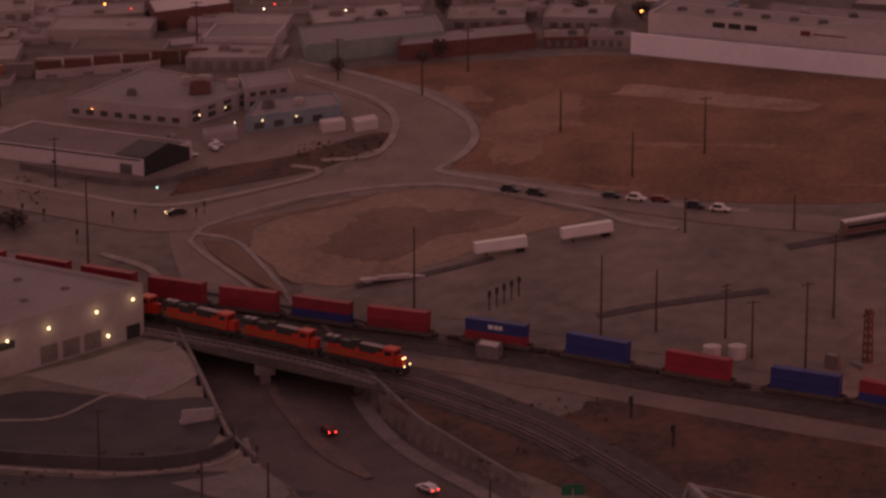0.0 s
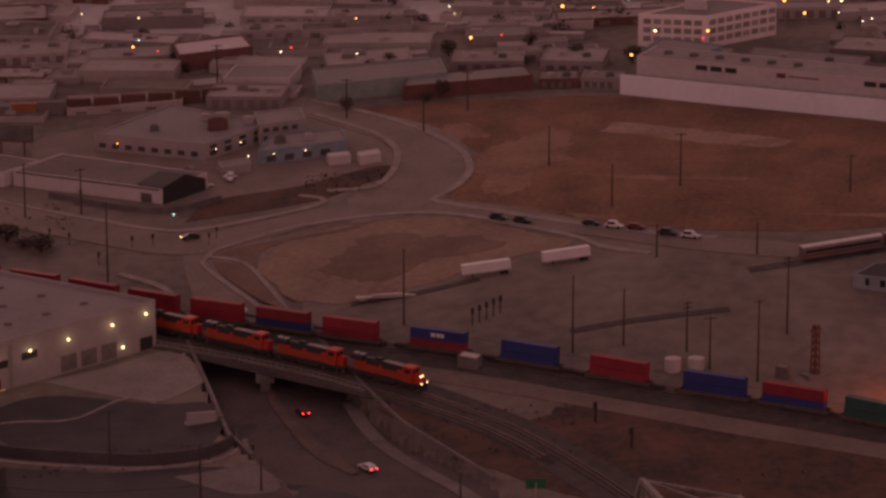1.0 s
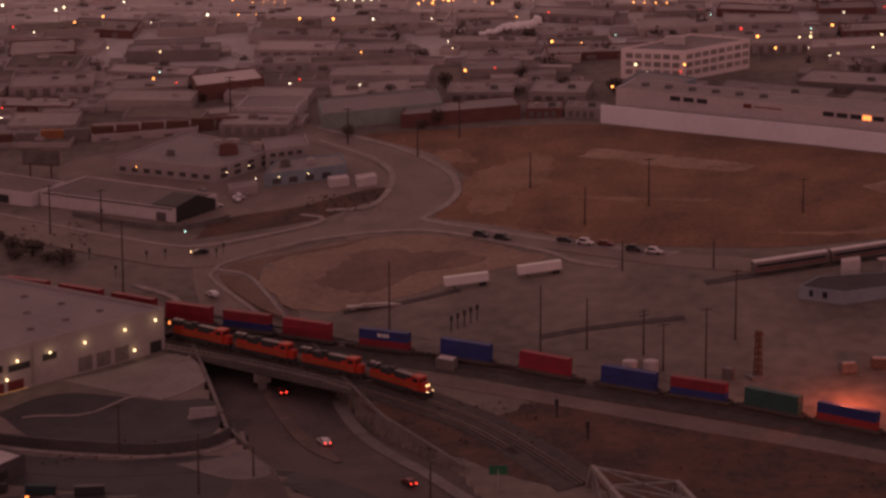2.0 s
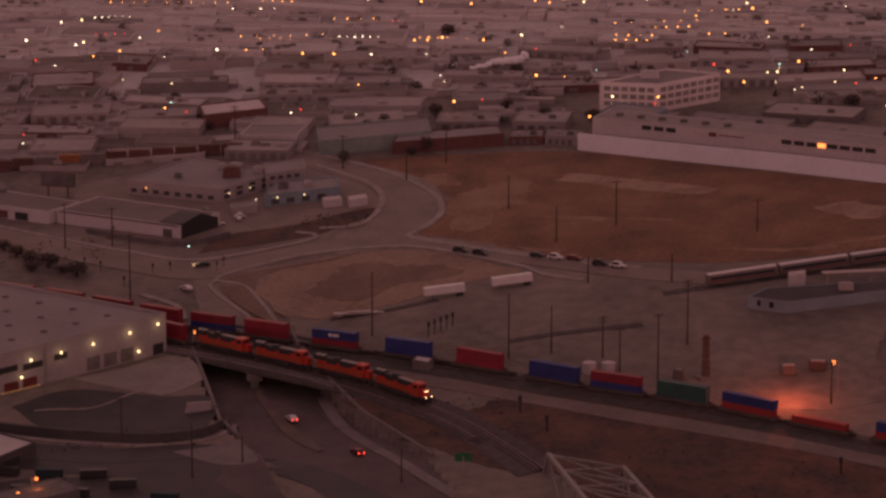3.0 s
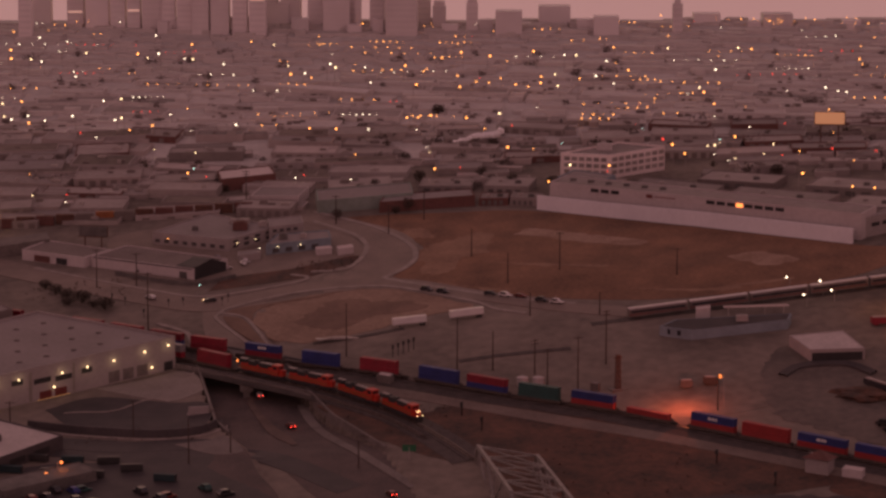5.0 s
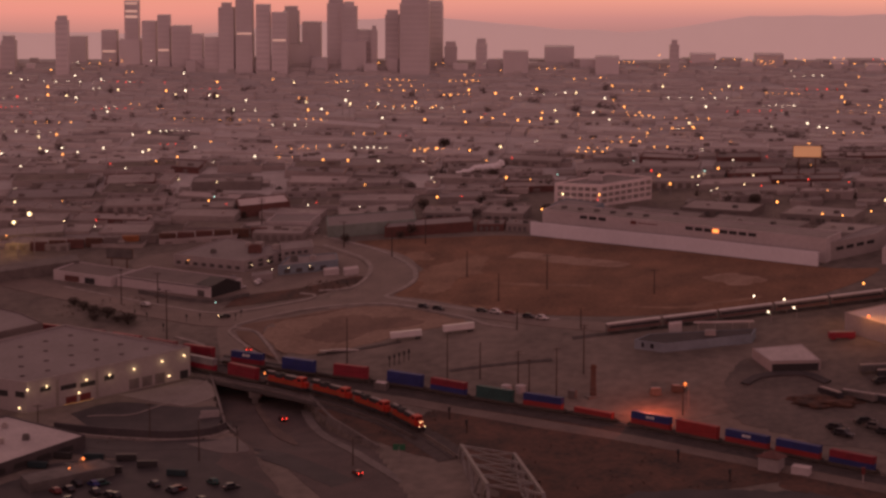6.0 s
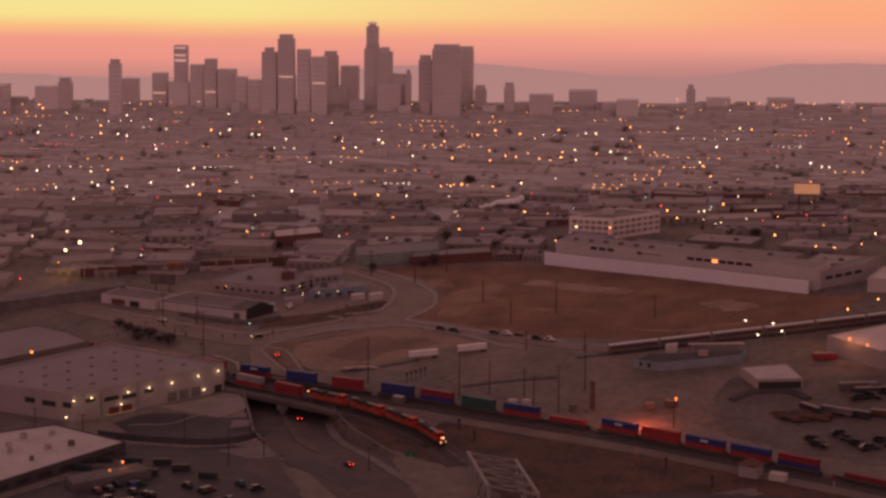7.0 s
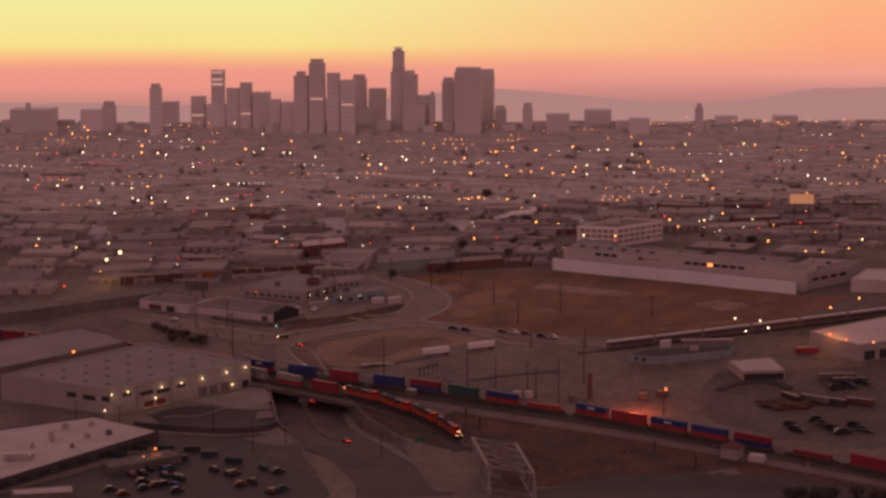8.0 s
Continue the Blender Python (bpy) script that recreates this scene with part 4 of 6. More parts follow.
# long white boundary wall and the store behind
tagged(part("boundary_wall", ribbon([(82, 148), (150, 103), (222, 53)], 0.9, 0.0, 6.8, step=6, level=land), WALLBRIGHT), "long plain white boundary wall along the field", "wall", kind="structure")
block("store_building", "long pale store with a strip of dark windows", "store", [(88, 152), (226, 58), (234, 69), (96, 163)], 11.6, WHITE, CITYROOF, 0.5,
      openings=[(0, u, u + 0.026, 9.2, 10.9, DARK, "window") for u in (0.14, 0.174, 0.208, 0.52, 0.553, 0.586, 0.640, 0.672, 0.705, 0.738)] + [(0, 0.325, 0.345, 9.2, 10.8, CARRED, "emblem"), (0, 0.352, 0.42, 9.8, 10.2, CARRED, "lettering_bar"), (0, 0.615, 0.635, 9.2, 10.9, L_ORANGE, "lit_window")],
      units=[(0.05 + 0.06 * i, 0.55, 3, 2, 1.0, DARKCONC, "vent") for i in range(6)])
block("store_building", "small pale blue house with dark trees", "building", [(92, 168), (112, 156), (120, 166), (100, 180)], 9.8, PALEBLUE, ROOF, 0.4, openings=[(0, 0.35, 0.5, 4.5, 7, GLASS, "window"), (0, 0.65, 0.85, 4.5, 7, GLASS, "window")])
block("store_building", "pale store extension with barred windows", "store", [(226, 60), (252, 74), (262, 92), (246, 84)], 8.6, WALLW, ROOF, 0.5, openings=[(0, 0.2 + 0.2 * i, 0.34 + 0.2 * i, 4.5, 6.2, DARK, "window") for i in range(4)])
block("yard_wall_building", "long white low shed at the field end", "shed", [(252, 50), (330, 22), (340, 44), (262, 72)], 7.2, WHITE, ROOFW, 0.4)

# white four storey block
block("apartment_block", "white four storey block with rows of windows", "building", [(94, 206), (118, 198), (146, 212), (124, 224)], 11.2, CITYFAR, CITYROOF, 0.8,
      openings=[(0, 0.08 + 0.15 * i, 0.19 + 0.15 * i, 2 + 3.2 * j, 3.9 + 3.2 * j, CITYROOF, "window") for i in range(6) for j in range(3)] + [(1, 0.05 + 0.12 * i, 0.14 + 0.12 * i, 2 + 3.2 * j, 3.9 + 3.2 * j, CITYROOF, "window") for i in range(8) for j in range(3)],
      units=[(0.3, 0.5, 8, 5, 3, WHITE, "stair_head")])

# station buildings and the silver passenger train
block("station_building", "pale blue single storey station house", "building", [(131, -46), (144, -52.5), (184, -47), (186, -41), (138, -40)], 4.0, PALEBLUE, DARKASPHALT, 0.2, openings=[(0, 0.55, 0.66, 1.4, 3.4, GLASS, "window"), (0, 0.25, 0.33, 1.4, 3.4, GLASS, "window")],
      units=[(0.3, 0.6, 5, 4, 2.2, WALLW, "roof_hut")])
block("station_building", "low white roofed platform house", "building", [(147, -32), (153, -31), (153, -28), (147, -29)], 4.6, WHITE, ROOFW, 0.3)
bm = bmesh.new()
box(bm, -14, 14, -1.3, 1.3, 4.4, 4.75)
box(bm, -13.6, 13.6, -0.2, 0.2, 4.75, 5.1)
pc = part("platform_canopy", bm, ROOFW)
for x in (-12, -4, 4, 12):
    part("post", boxes((x - 0.2, x + 0.2, -0.2, 0.2, -0.5, 4.4)), STEEL, pc)
pc.matrix_basis = pose(172, -32, land(172, -32), 0, 0, 11)
tagged(pc, "narrow white flat platform canopy on posts", "canopy")
block("barn", "pale barn with a dark open front", "barn", [(183, -64), (190, -79), (212, -80), (205, -62)], 4.6, WALLW, PALEROOF, 0.2, openings=[(1, 0.04, 0.96, 0.1, 3.4, DARK, "open_bay")])
depot = block("train_depot", "large pale train depot glowing with orange lamps", "depot", [(226, -40), (250, -62), (330, -44), (300, -10)], 8.5, WALLW, ROOFW, 0.4, openings=[(1, 0.04 + 0.1 * i, 0.11 + 0.1 * i, 0.3, 5.0, DARK, "bay_door") for i in range(9)])
for x, y, hh in ((244, -56, 9.6), (258, -60, 9.0), (236, -47, 9.4)):
    bm = bmesh.new()
    ball(bm, x, y, land(x, y) + hh, 0.6, 2)
    part("depot_lamp", bm, L_ORANGE, depot, "glowing orange depot lamp")
lamp_light(236, -52, land(236, -52) + 13, 1600, (1.0, 0.36, 0.1))
lamp_light(224, -34, land(224, -34) + 12, 1300, (1.0, 0.36, 0.1))


def coach():
    e = new("passenger_coach")
    bm = bmesh.new()
    prof = [(-1.5, 0.9), (1.5, 0.9), (1.55, 3.6), (1.2, 4.35), (0.5, 4.7), (-0.5, 4.7), (-1.2, 4.35), (-1.55, 3.6)]
    a, b = ([bm.verts.new((x, y, z)) for y, z in prof] for x in (-12.7, 12.7))
    bm.faces.new(a[::-1])
    bm.faces.new(b)
    for i in range(8):
        bm.faces.new((a[i], a[(i + 1) % 8], b[(i + 1) % 8], b[i]))
    part("body", bm, SILVER, e)
    part("roof", boxes((-12.6, 12.6, -0.75, 0.75, 4.62, 4.82), (-12.6, 12.6, -1.28, -0.7, 4.3, 4.62), (-12.6, 12.6, 0.7, 1.28, 4.3, 4.62)), CARWHITE, e, "pale ribbed roof")
    for s in (-1.56, 1.54):
        part("window_band", boxes((-11.6, 11.6, s, s + 0.03, 2.6, 3.4)), GLASS, e, "dark window band")
        part("stripe", boxes((-12.6, 12.6, s, s + 0.03, 1.7, 2.1)), CARRED, e, "dull red stripe")
    for x in (-9, 9):
        bogie(e, x)
    return tagged(e, "silver passenger coach standing at the platform", "train coach", "passenger train")


PASS = [np.array((116.5 + 2.2, -26.0)), np.array((330, 13.0))]
pd = (PASS[1] - PASS[0]) / np.linalg.norm(PASS[1] - PASS[0])
structure("ballast_station", ribbon([PASS[0] - pd * 16, PASS[0] + pd * 90, PASS[1]], 4, 0.15, 0.1, level=land), BALLAST, "dark ballast of the station track", "ballast")
c0 = coach()
for k in range(8):
    p = PASS[0] + pd * (13 + 26.3 * k)
    q = p + pd * 4
    m = pose(p[0], p[1], land(*p) + 0.25, 0, -math.degrees(math.atan2(land(*q) - land(*p), 4)), math.degrees(math.atan2(pd[1], pd[0])))
    if k:
        copy_thing(c0, m)
    else:
        c0.matrix_basis = m

# ---- truss bridge ----
tr = new("truss_bridge")
def truss_point(u, side, h):
    """Along the bridge, on its west (-1) or east (1) side; the ends are skewed."""
    p = Vector((57, -171, 0)) if side < 0 else Vector((79, -186, 0))
    return p + Vector((12.5 * u, -72 * u, -23.5 + h))


for s in (-1, 1):
    bm = bmesh.new()
    bar(bm, truss_point(0, s, 0), truss_point(1, s, 0), 0.9)
    part("bottom_chord", bm, TRUSS, tr)
    bm = bmesh.new()
    bar(bm, truss_point(0, s, 12), truss_point(1, s, 12), 1.3)
    part("top_chord", bm, TRUSS, tr)
    for u0, u1 in ((-0.11, 0.0), (1.11, 1.0)):
        bm = bmesh.new()
        bar(bm, truss_point(u0, s, 0), truss_point(u1, s, 12), 1.3)
        part("end_post", bm, TRUSS, tr)
    for k in range(5):
        u = k / 4
        bm = bmesh.new()
        bar(bm, truss_point(u, s, 0), truss_point(u, s, 12), 0.6)
        part("vertical", bm, TRUSS, tr)
        if k < 4:
            bm = bmesh.new()
            bar(bm, truss_point(u + 1 / 8, s, 0), truss_point(u + 1 / 8, s, 6), 0.4)
            bar(bm, truss_point(u if k > 1 else u + 1 / 4, s, 0), truss_point(u + 1 / 8, s, 6), 0.4)
            part("sub_strut", bm, TRUSS, tr)
            bm = bmesh.new()
            u2 = u + 1 / 4
            bar(bm, truss_point(u if k < 2 else u2, s, 12), truss_point(u2 if k < 2 else u, s, 0), 0.6)
            part("diagonal", bm, TRUSS, tr)
for k in range(5):
    u = k / 4
    bm = bmesh.new()
    bar(bm, truss_point(u, -1, 12), truss_point(u, 1, 12), 0.6)
    part("strut", bm, TRUSS, tr)
    bm = bmesh.new()
    bar(bm, truss_point(u, -1, 0), truss_point(u, 1, 0), 0.6)
    part("floor_beam", bm, RUST, tr)
    if k < 4:
        u2 = u + 1 / 4
        for a, b in ((-1, 1), (1, -1)):
            bm = bmesh.new()
            bar(bm, truss_point(u, a, 12), truss_point(u2, b, 12), 0.5)
            part("bracing", bm, TRUSS, tr)
bm = bmesh.new()
for s in (-1, 1):
    p, q = truss_point(0, s, 0), truss_point(0, s, -8)
    bar(bm, p, q, 2.2)
bar(bm, truss_point(0, -1, -1), truss_point(0, 1, -1), 2.4)
part("abutment", bm, CONCRETE, tr)
tagged(tr, "grey steel railway truss bridge with crossed bracing", "bridge")

# ---- poles, lamps and yard things ----
def utility_pole(h, arms=2):
    bm = bmesh.new()
    cyl(bm, 0, 0, -1, h, 0.34, 0.2, 8)
    e = part("utility_pole", bm, WOOD)
    for k in range(arms):
        part("crossarm", boxes((-1.9, 1.9, -0.12, 0.12, h - 0.7 - k * 1.3, h - 0.45 - k * 1.3)), WOOD, e)
    return tagged(e, "dark weathered wooden utility pole", "pole", "utility poles")


for k, (x, y, h, yaw, n) in enumerate(((-87, -3, 26, 20, 1), (1, -48, 22.5, 30, 0), (47.5, -74.5, 22.5, 30, 0), (62, -72, 16.5, 30, 0), (79, -78.5, 14.5, 40, 2), (84, -90, 15, 20, 1), (96, -99, 23, 30, 1), (108, -72, 22.5, 35, 2),
                                        (51.5, 73, 13, 10, 0), (68, 29, 13.5, 10, 0), (91, 43, 17, 10, 1), (142, 25, 12, 10, 1), (77.5, -13.5, 10, 0, 0), (107, -18, 10, 0, 0), (-53, -160, 17.5, 0, 0), (-118, 62, 18, 30, 1), (-100, 62, 15, 30, 1),
                                        (-78, -128, 15, 20, 1), (-38, -150, 9, 0, 0), (12, -168, 10, 0, 0), (150, -123, 14, 30, 1), (12, 118, 14, 0, 1), (-14, 140, 14, 0, 1), (-60, 176, 18, 0, 2), (28, 140, 14, 0, 1), (-152, -112, 15, 0, 1), (-128, -118, 13, 0, 1))):
    p = utility_pole(h, n)
    p.matrix_basis = pose(x, y, land(x, y), 0, 0, yaw)
bm = bmesh.new()
for sx in (-1, 1):
    for sy in (-1, 1):
        bar(bm, (sx * 0.9, sy * 0.9, 0), (sx * 0.6, sy * 0.6, 14), 0.3)
        for z in range(0, 13, 2):
            bar(bm, (sx * 0.85, sy * 0.85, z), (-sx * 0.8, sy * 0.8, z + 2), 0.16)
            bar(bm, (sx * 0.85, sy * 0.85, z), (sx * 0.8, -sy * 0.8, z + 2), 0.16)
tw = part("lattice_tower", bm, RUST)
part("head", boxes((-1.8, 1.8, -0.2, 0.2, 12.6, 13.0), (-0.8, 0.8, -0.8, 0.8, 13.6, 14.0)), RUST, tw)
part("footing", boxes((-3.5, 3.5, -2.4, 2.4, -1.5, 0.3)), CONCRETE, tw)
tw.matrix_basis = pose(112, -97, land(112, -97), 0, 0, 25)
tagged(tw, "dark rusty lattice tower on a concrete footing", "tower")


def street_lamp(mat_, label, h=10.0, r=0.55):
    bm = bmesh.new()
    cyl(bm, 0, 0, -1, h, 0.16, 0.1, 6)
    bar(bm, (0, 0, h - 0.1), (1.4, 0, h + 0.2), 0.14)
    e = part("street_lamp", bm, STEEL)
    bm = bmesh.new()
    ball(bm, 1.5, 0, h, r, 1)
    part("lamp_head", bm, mat_, e)
    return tagged(e, label, "street lamp", "street lamps")


ol = street_lamp(L_ORANGE, "tall yard lamp glowing orange on a steel pole", 12.4, 0.8)
ol.matrix_basis = pose(152.5, -120, land(152.5, -120), 0, 0, 180)
# added light without a fixture, west of the yard lamp, to place the orange pool
lamp_light(136, -122, land(136, -122) + 9.0, 9800, (1.0, 0.15, 0.06))

for x, y, hh in ((188.6, -4, 6.0), (202, -12, 6.4), (194, -24, 5.2), (206, -20, 5.0), (256, 14, 7.0), (240, 4, 6.0)):
    wl_ = street_lamp(L_WHITE if x < 210 else L_AMBER, "white platform lamp on a steel pole" if x < 210 else "amber yard lamp on a steel pole", hh, 0.5)
    wl_.matrix_basis = pose(x, y, land(x, y), 0, 0, 200)
bm = bmesh.new()
for x in (0, 6.4):
    cyl(bm, x, 0, -0.5, 3.4, 2.3, 2.3, 18)
    cyl(bm, x, 0, 3.4, 3.8, 2.3, 1.0, 18)
tk = part("storage_tank", bm, WHITE)
tk.matrix_basis = pose(74, -89, land(74, -89))
tagged(tk, "pair of short white storage tanks in the yard", "tank")
block("relay_hut", "pale concrete relay hut beside the tracks", "hut", [(15, -79), (20.5, -82), (22, -79), (16.5, -76)], 3.4, CONCRETE, ROOFW, 0.1)
block("relay_hut", "small grey relay cabinet beside the tracks", "hut", [(101, -98), (104, -99.5), (105, -97.5), (102, -96)], 3.4, CONCRETE, ROOF, 0.1)
hut = block("signal_hut", "small hut with a hipped roof beside the track", "hut", [(178, -186), (186, -190), (189, -184), (181, -180)], 5.2, WALLW, BRICKRED, 0.1)
bm = bmesh.new()
cz = land(183.5, -185) + 5.2
v = [bm.verts.new((x, y, cz)) for x, y in ((176.5, -186), (186, -191.5), (190.5, -184), (181, -178.5))]
t = bm.verts.new((183.5, -185, cz + 3))
bm.faces.new(v)
for i in range(4):
    bm.faces.new((v[i], v[(i + 1) % 4], t))
bmesh.ops.recalc_face_normals(bm, faces=bm.faces)
part("hipped_roof", bm, BRICKRED, hut, "dull red hipped roof")
block("relay_hut", "white equipment cabinet beside the hut", "hut", [(191, -191), (198, -194), (199.5, -191), (192.5, -188)], 3.2, WHITE, ROOFW, 0.1)
for x, y in ((50, -118), (58, -135), (146, -176), (166, -198)):
    e = part("signal_mast", boxes((-0.15, 0.15, -0.15, 0.15, -0.5, 5.2)), LOCODARK)
    part("signal_head", boxes((-0.5, 0.5, -0.3, 0.3, 3.6, 5.6)), LOCODARK, e)
    part("signal_ladder", boxes((0.35, 0.42, -0.25, 0.25, 0, 5.2)), RUST, e)
    e.matrix_basis = pose(x, y, land(x, y), 0, 0, 40)
    tagged(e, "dark railway signal mast", "signal", "railway signals")
for k in range(5):
    x, y = 20.5 + k * 2.1, -52.5 + k * 1.8
    e = part("signal_post", boxes((-0.14, 0.14, -0.14, 0.14, -0.5, 5.4)), LOCODARK)
    part("signal_board", boxes((-0.45, 0.45, -0.2, 0.2, 3.6, 5.4)), LOCODARK, e)
    e.matrix_basis = pose(x, y, land(x, y), 0, 0, 30)
    tagged(e, "row of short dark posts at the yard gate", "post", "gate posts")
tagged(part("flat_wagon", boxes((-9, 9, -1.4, 1.4, 0.6, 1.1), (-8, -6, -1, 1, 0, 0.6), (6, 8, -1, 1, 0, 0.6), (-4, 5, -1.1, 1.1, 1.1, 1.5)), STEEL), "low grey flat wagon standing in the lot", "wagon").matrix_basis = pose(-4, -29, land(-4, -29) + 0.1, 0, 0, 14)
structure("spur_line", ribbon([(-14, -31), (4, -27), (24, -20)], 2.4, 0.2, 0.15), BALLAST, "dark spur track beside the lot", "track")
sg = part("sign_post", boxes((-0.15, 0.15, -0.15, 0.15, -0.5, 6)), STEEL)
part("sign_board", boxes((-2.6, 2.6, -0.1, 0.1, 4.4, 7.0)), SIGNGREEN, sg, "plain green road sign board")
sg.matrix_basis = pose(31, -166, land(31, -166))
tagged(sg, "green road sign on a post", "sign")


def traffic_signal(x, y, yaw):
    """A street-corner signal: a dark post, its head with hoods, and a foot."""
    bm = bmesh.new()
    cyl(bm, 0, 0, -0.4, 4.6, 0.14, 0.11, 8)
    e = part("traffic_signal", bm, LOCODARK)
    head = part("signal_head", boxes((-0.38, 0.38, -0.3, 0.3, 2.9, 4.7)), LOCODARK, e)
    for z in (3.1, 3.7, 4.3):
        part("hood", boxes((-0.24, 0.24, -0.62, -0.3, z + 0.2, z + 0.28), (-0.3, -0.24, -0.62, -0.3, z, z + 0.28), (0.24, 0.3, -0.62, -0.3, z, z + 0.28)), LOCODARK, head)
    bm = bmesh.new()
    cyl(bm, 0, 0, -0.4, 0.25, 0.4, 0.3, 8)
    part("foot", bm, CONCRETE, e)
    e.matrix_basis = pose(x, y, land(x, y) + 0.2, 0, 0, yaw) @ Matrix.Scale(0.8, 4)
    tagged(e, "dark unlit traffic signal at the junction", "traffic signal", "traffic signals")


for x, y, yaw in ((-108.2, 39.7, 20), (-101.6, 34, 20), (-81.5, 27.1, -30), (-75.1, 27.6, -30), (-57.6, 24.4, 10), (-55.4, 28.8, 100), (-91.1, 15.7, 60), (-40.6, -129, 0)):
    traffic_signal(x, y, yaw)


def billboard(x, y, yaw, h, w, bh, face, label):
    bm = bmesh.new()
    for s in (-0.3, 0.3):
        cyl(bm, s * w, 0, -1, h, 0.35, 0.35, 8)
    e = part("billboard", bm, RUST)
    part("panel", boxes((-w / 2, w / 2, -0.4, 0.4, h - 0.4, h + bh)), face, e)
    part("frame", boxes((-w / 2 - 0.3, w / 2 + 0.3, 0.4, 0.7, h - 0.7, h + bh + 0.3)), RUST, e)
    part("catwalk", boxes((-w / 2, w / 2, -1.4, -0.4, h - 0.8, h - 0.6)), RUST, e)
    e.matrix_basis = pose(x, y, land(x, y), 0, 0, yaw)
    tagged(e, label, "billboard")


billboard(-128, 124, -15, 6, 14, 4.2, DARKCONC, "dark billboard on posts beside the street")
billboard(232, 251, -5, 12, 15, 5.5, L_BOARD, "lit pale billboard above the roofs")

# dark stores along the frontage street
for k, (x, y, m) in enumerate(((-112, -152, LOCODARK), (-98, -155, TEAL), (-84, -157, LOCODARK), (-120, -164, TEAL), (-104, -168, LOCODARK), (-74, -166, LOCODARK), (-60, -178, TEAL), (-88, -172, LOCODARK))):
    e = part("yard_container", boxes((-4.2, 4.2, -1.3, 1.3, 0.15, 2.5), (-4.1, -3.6, -1.25, 1.25, 0, 0.15), (3.6, 4.1, -1.25, 1.25, 0, 0.15)), m)
    part("door_end", boxes((4.19, 4.26, -1.2, 1.2, 0.3, 2.4)), LOCODARK, e)
    part("lid", boxes((-4.25, 4.25, -1.35, 1.35, 2.5, 2.62)), m, e)
    e.matrix_basis = pose(x, y, land(x, y) + 0.2, 0, 0, -12 + (k % 3) * 9)
    tagged(e, "dark teal waste container in the depot yard" if m == TEAL else "black waste container in the depot yard", "container", "depot containers")

# concrete flyover in the distance
fl = new("flyover")
part("deck", ribbon([(-330, 92), (-242, 104), (-205, 112), (-150, 128)], 11, 4.4, 1.4, level=land), CONCRETE, fl)
for x, y in ((-250, 103), (-228, 107), (-206, 112), (-184, 118), (-164, 124)):
    part("pier", boxes((x - 1, x + 1, y - 3, y + 3, land(x, y) - 2, land(x, y) + 4.6)), CONCRETE, fl)
tagged(fl, "grey concrete flyover with piers", "flyover")

# curved heap and stored rolling stock in the yard
structure("yard_ring", ribbon([(178, -92), (186, -84), (204, -84), (214, -94)], 4.0, 0.2, 0.8), DARKASPHALT, "dark curved ramp in the gravel yard", "ramp")
for k, (x, y, yaw, l, m) in enumerate(((214, -108, -62, 16, CARDARK), (226, -112, -40, 18, DARKCONC), (234, -116, -35, 18, CARDARK), (238, -84, 15, 20, DARKCONC), (244, -90, 12, 18, CARDARK), (139, -99, 10, 5, DARKCONC), (149, -97, -10, 6, TIE), (248, -118, -30, 16, RUST), (224, -48, 10, 12, RED))):
    e = part("stored_wagon", boxes((-l / 2, l / 2, -1.4, 1.4, 0.7, 3.2), (-l / 2 + 1, -l / 2 + 3, -1.1, 1.1, 0, 0.7), (l / 2 - 3, l / 2 - 1, -1.1, 1.1, 0, 0.7)), m)
    part("roof_hatch", boxes((-l / 2 + 0.6, l / 2 - 0.6, -0.9, 0.9, 3.2, 3.6)), STEEL, e)
    e.matrix_basis = pose(x, y, land(x, y) + 0.1, 0, 0, yaw)
    tagged(e, "worn wagon parked in the gravel yard", "wagon", "yard wagons")

# ---- trailers ----
def trailer(x, y, yaw):
    e = new("box_trailer")
    part("box", boxes((-7.3, 7.3, -1.3, 1.3, 1.2, 4.1)), CARWHITE, e)
    part("rub_rail", boxes((-7.35, 7.35, -1.36, -1.3, 1.15, 1.4)), STEEL, e)
    part("chassis", boxes((-7.2, 7.2, -0.6, 0.6, 0.9, 1.2)), LOCODARK, e)
    part("landing_gear", boxes((-4.4, -4.1, -0.9, -0.7, 0, 1), (-4.4, -4.1, 0.7, 0.9, 0, 1)), LOCODARK, e)
    for xx in (4.6, 5.9):
        bm = bmesh.new()
        for s in (-1.05, 1.05):
            bmesh.ops.create_cone(bm, cap_ends=True, segments=14, radius1=0.5, radius2=0.5, depth=0.5, matrix=Matrix.Translation((xx, s, 0.5)) @ Matrix.Rotation(math.pi / 2, 4, "X"))
        part("wheels", bm, RUBBER, e)
    e.matrix_basis = pose(x, y, land(x, y) + 0.25, 0, -5.2, yaw)
    tagged(e, "white box trailer parked without a tractor", "trailer", "parked trailers")


trailer(26.4, -17.6, 9)
trailer(50.6, -12.4, 12)


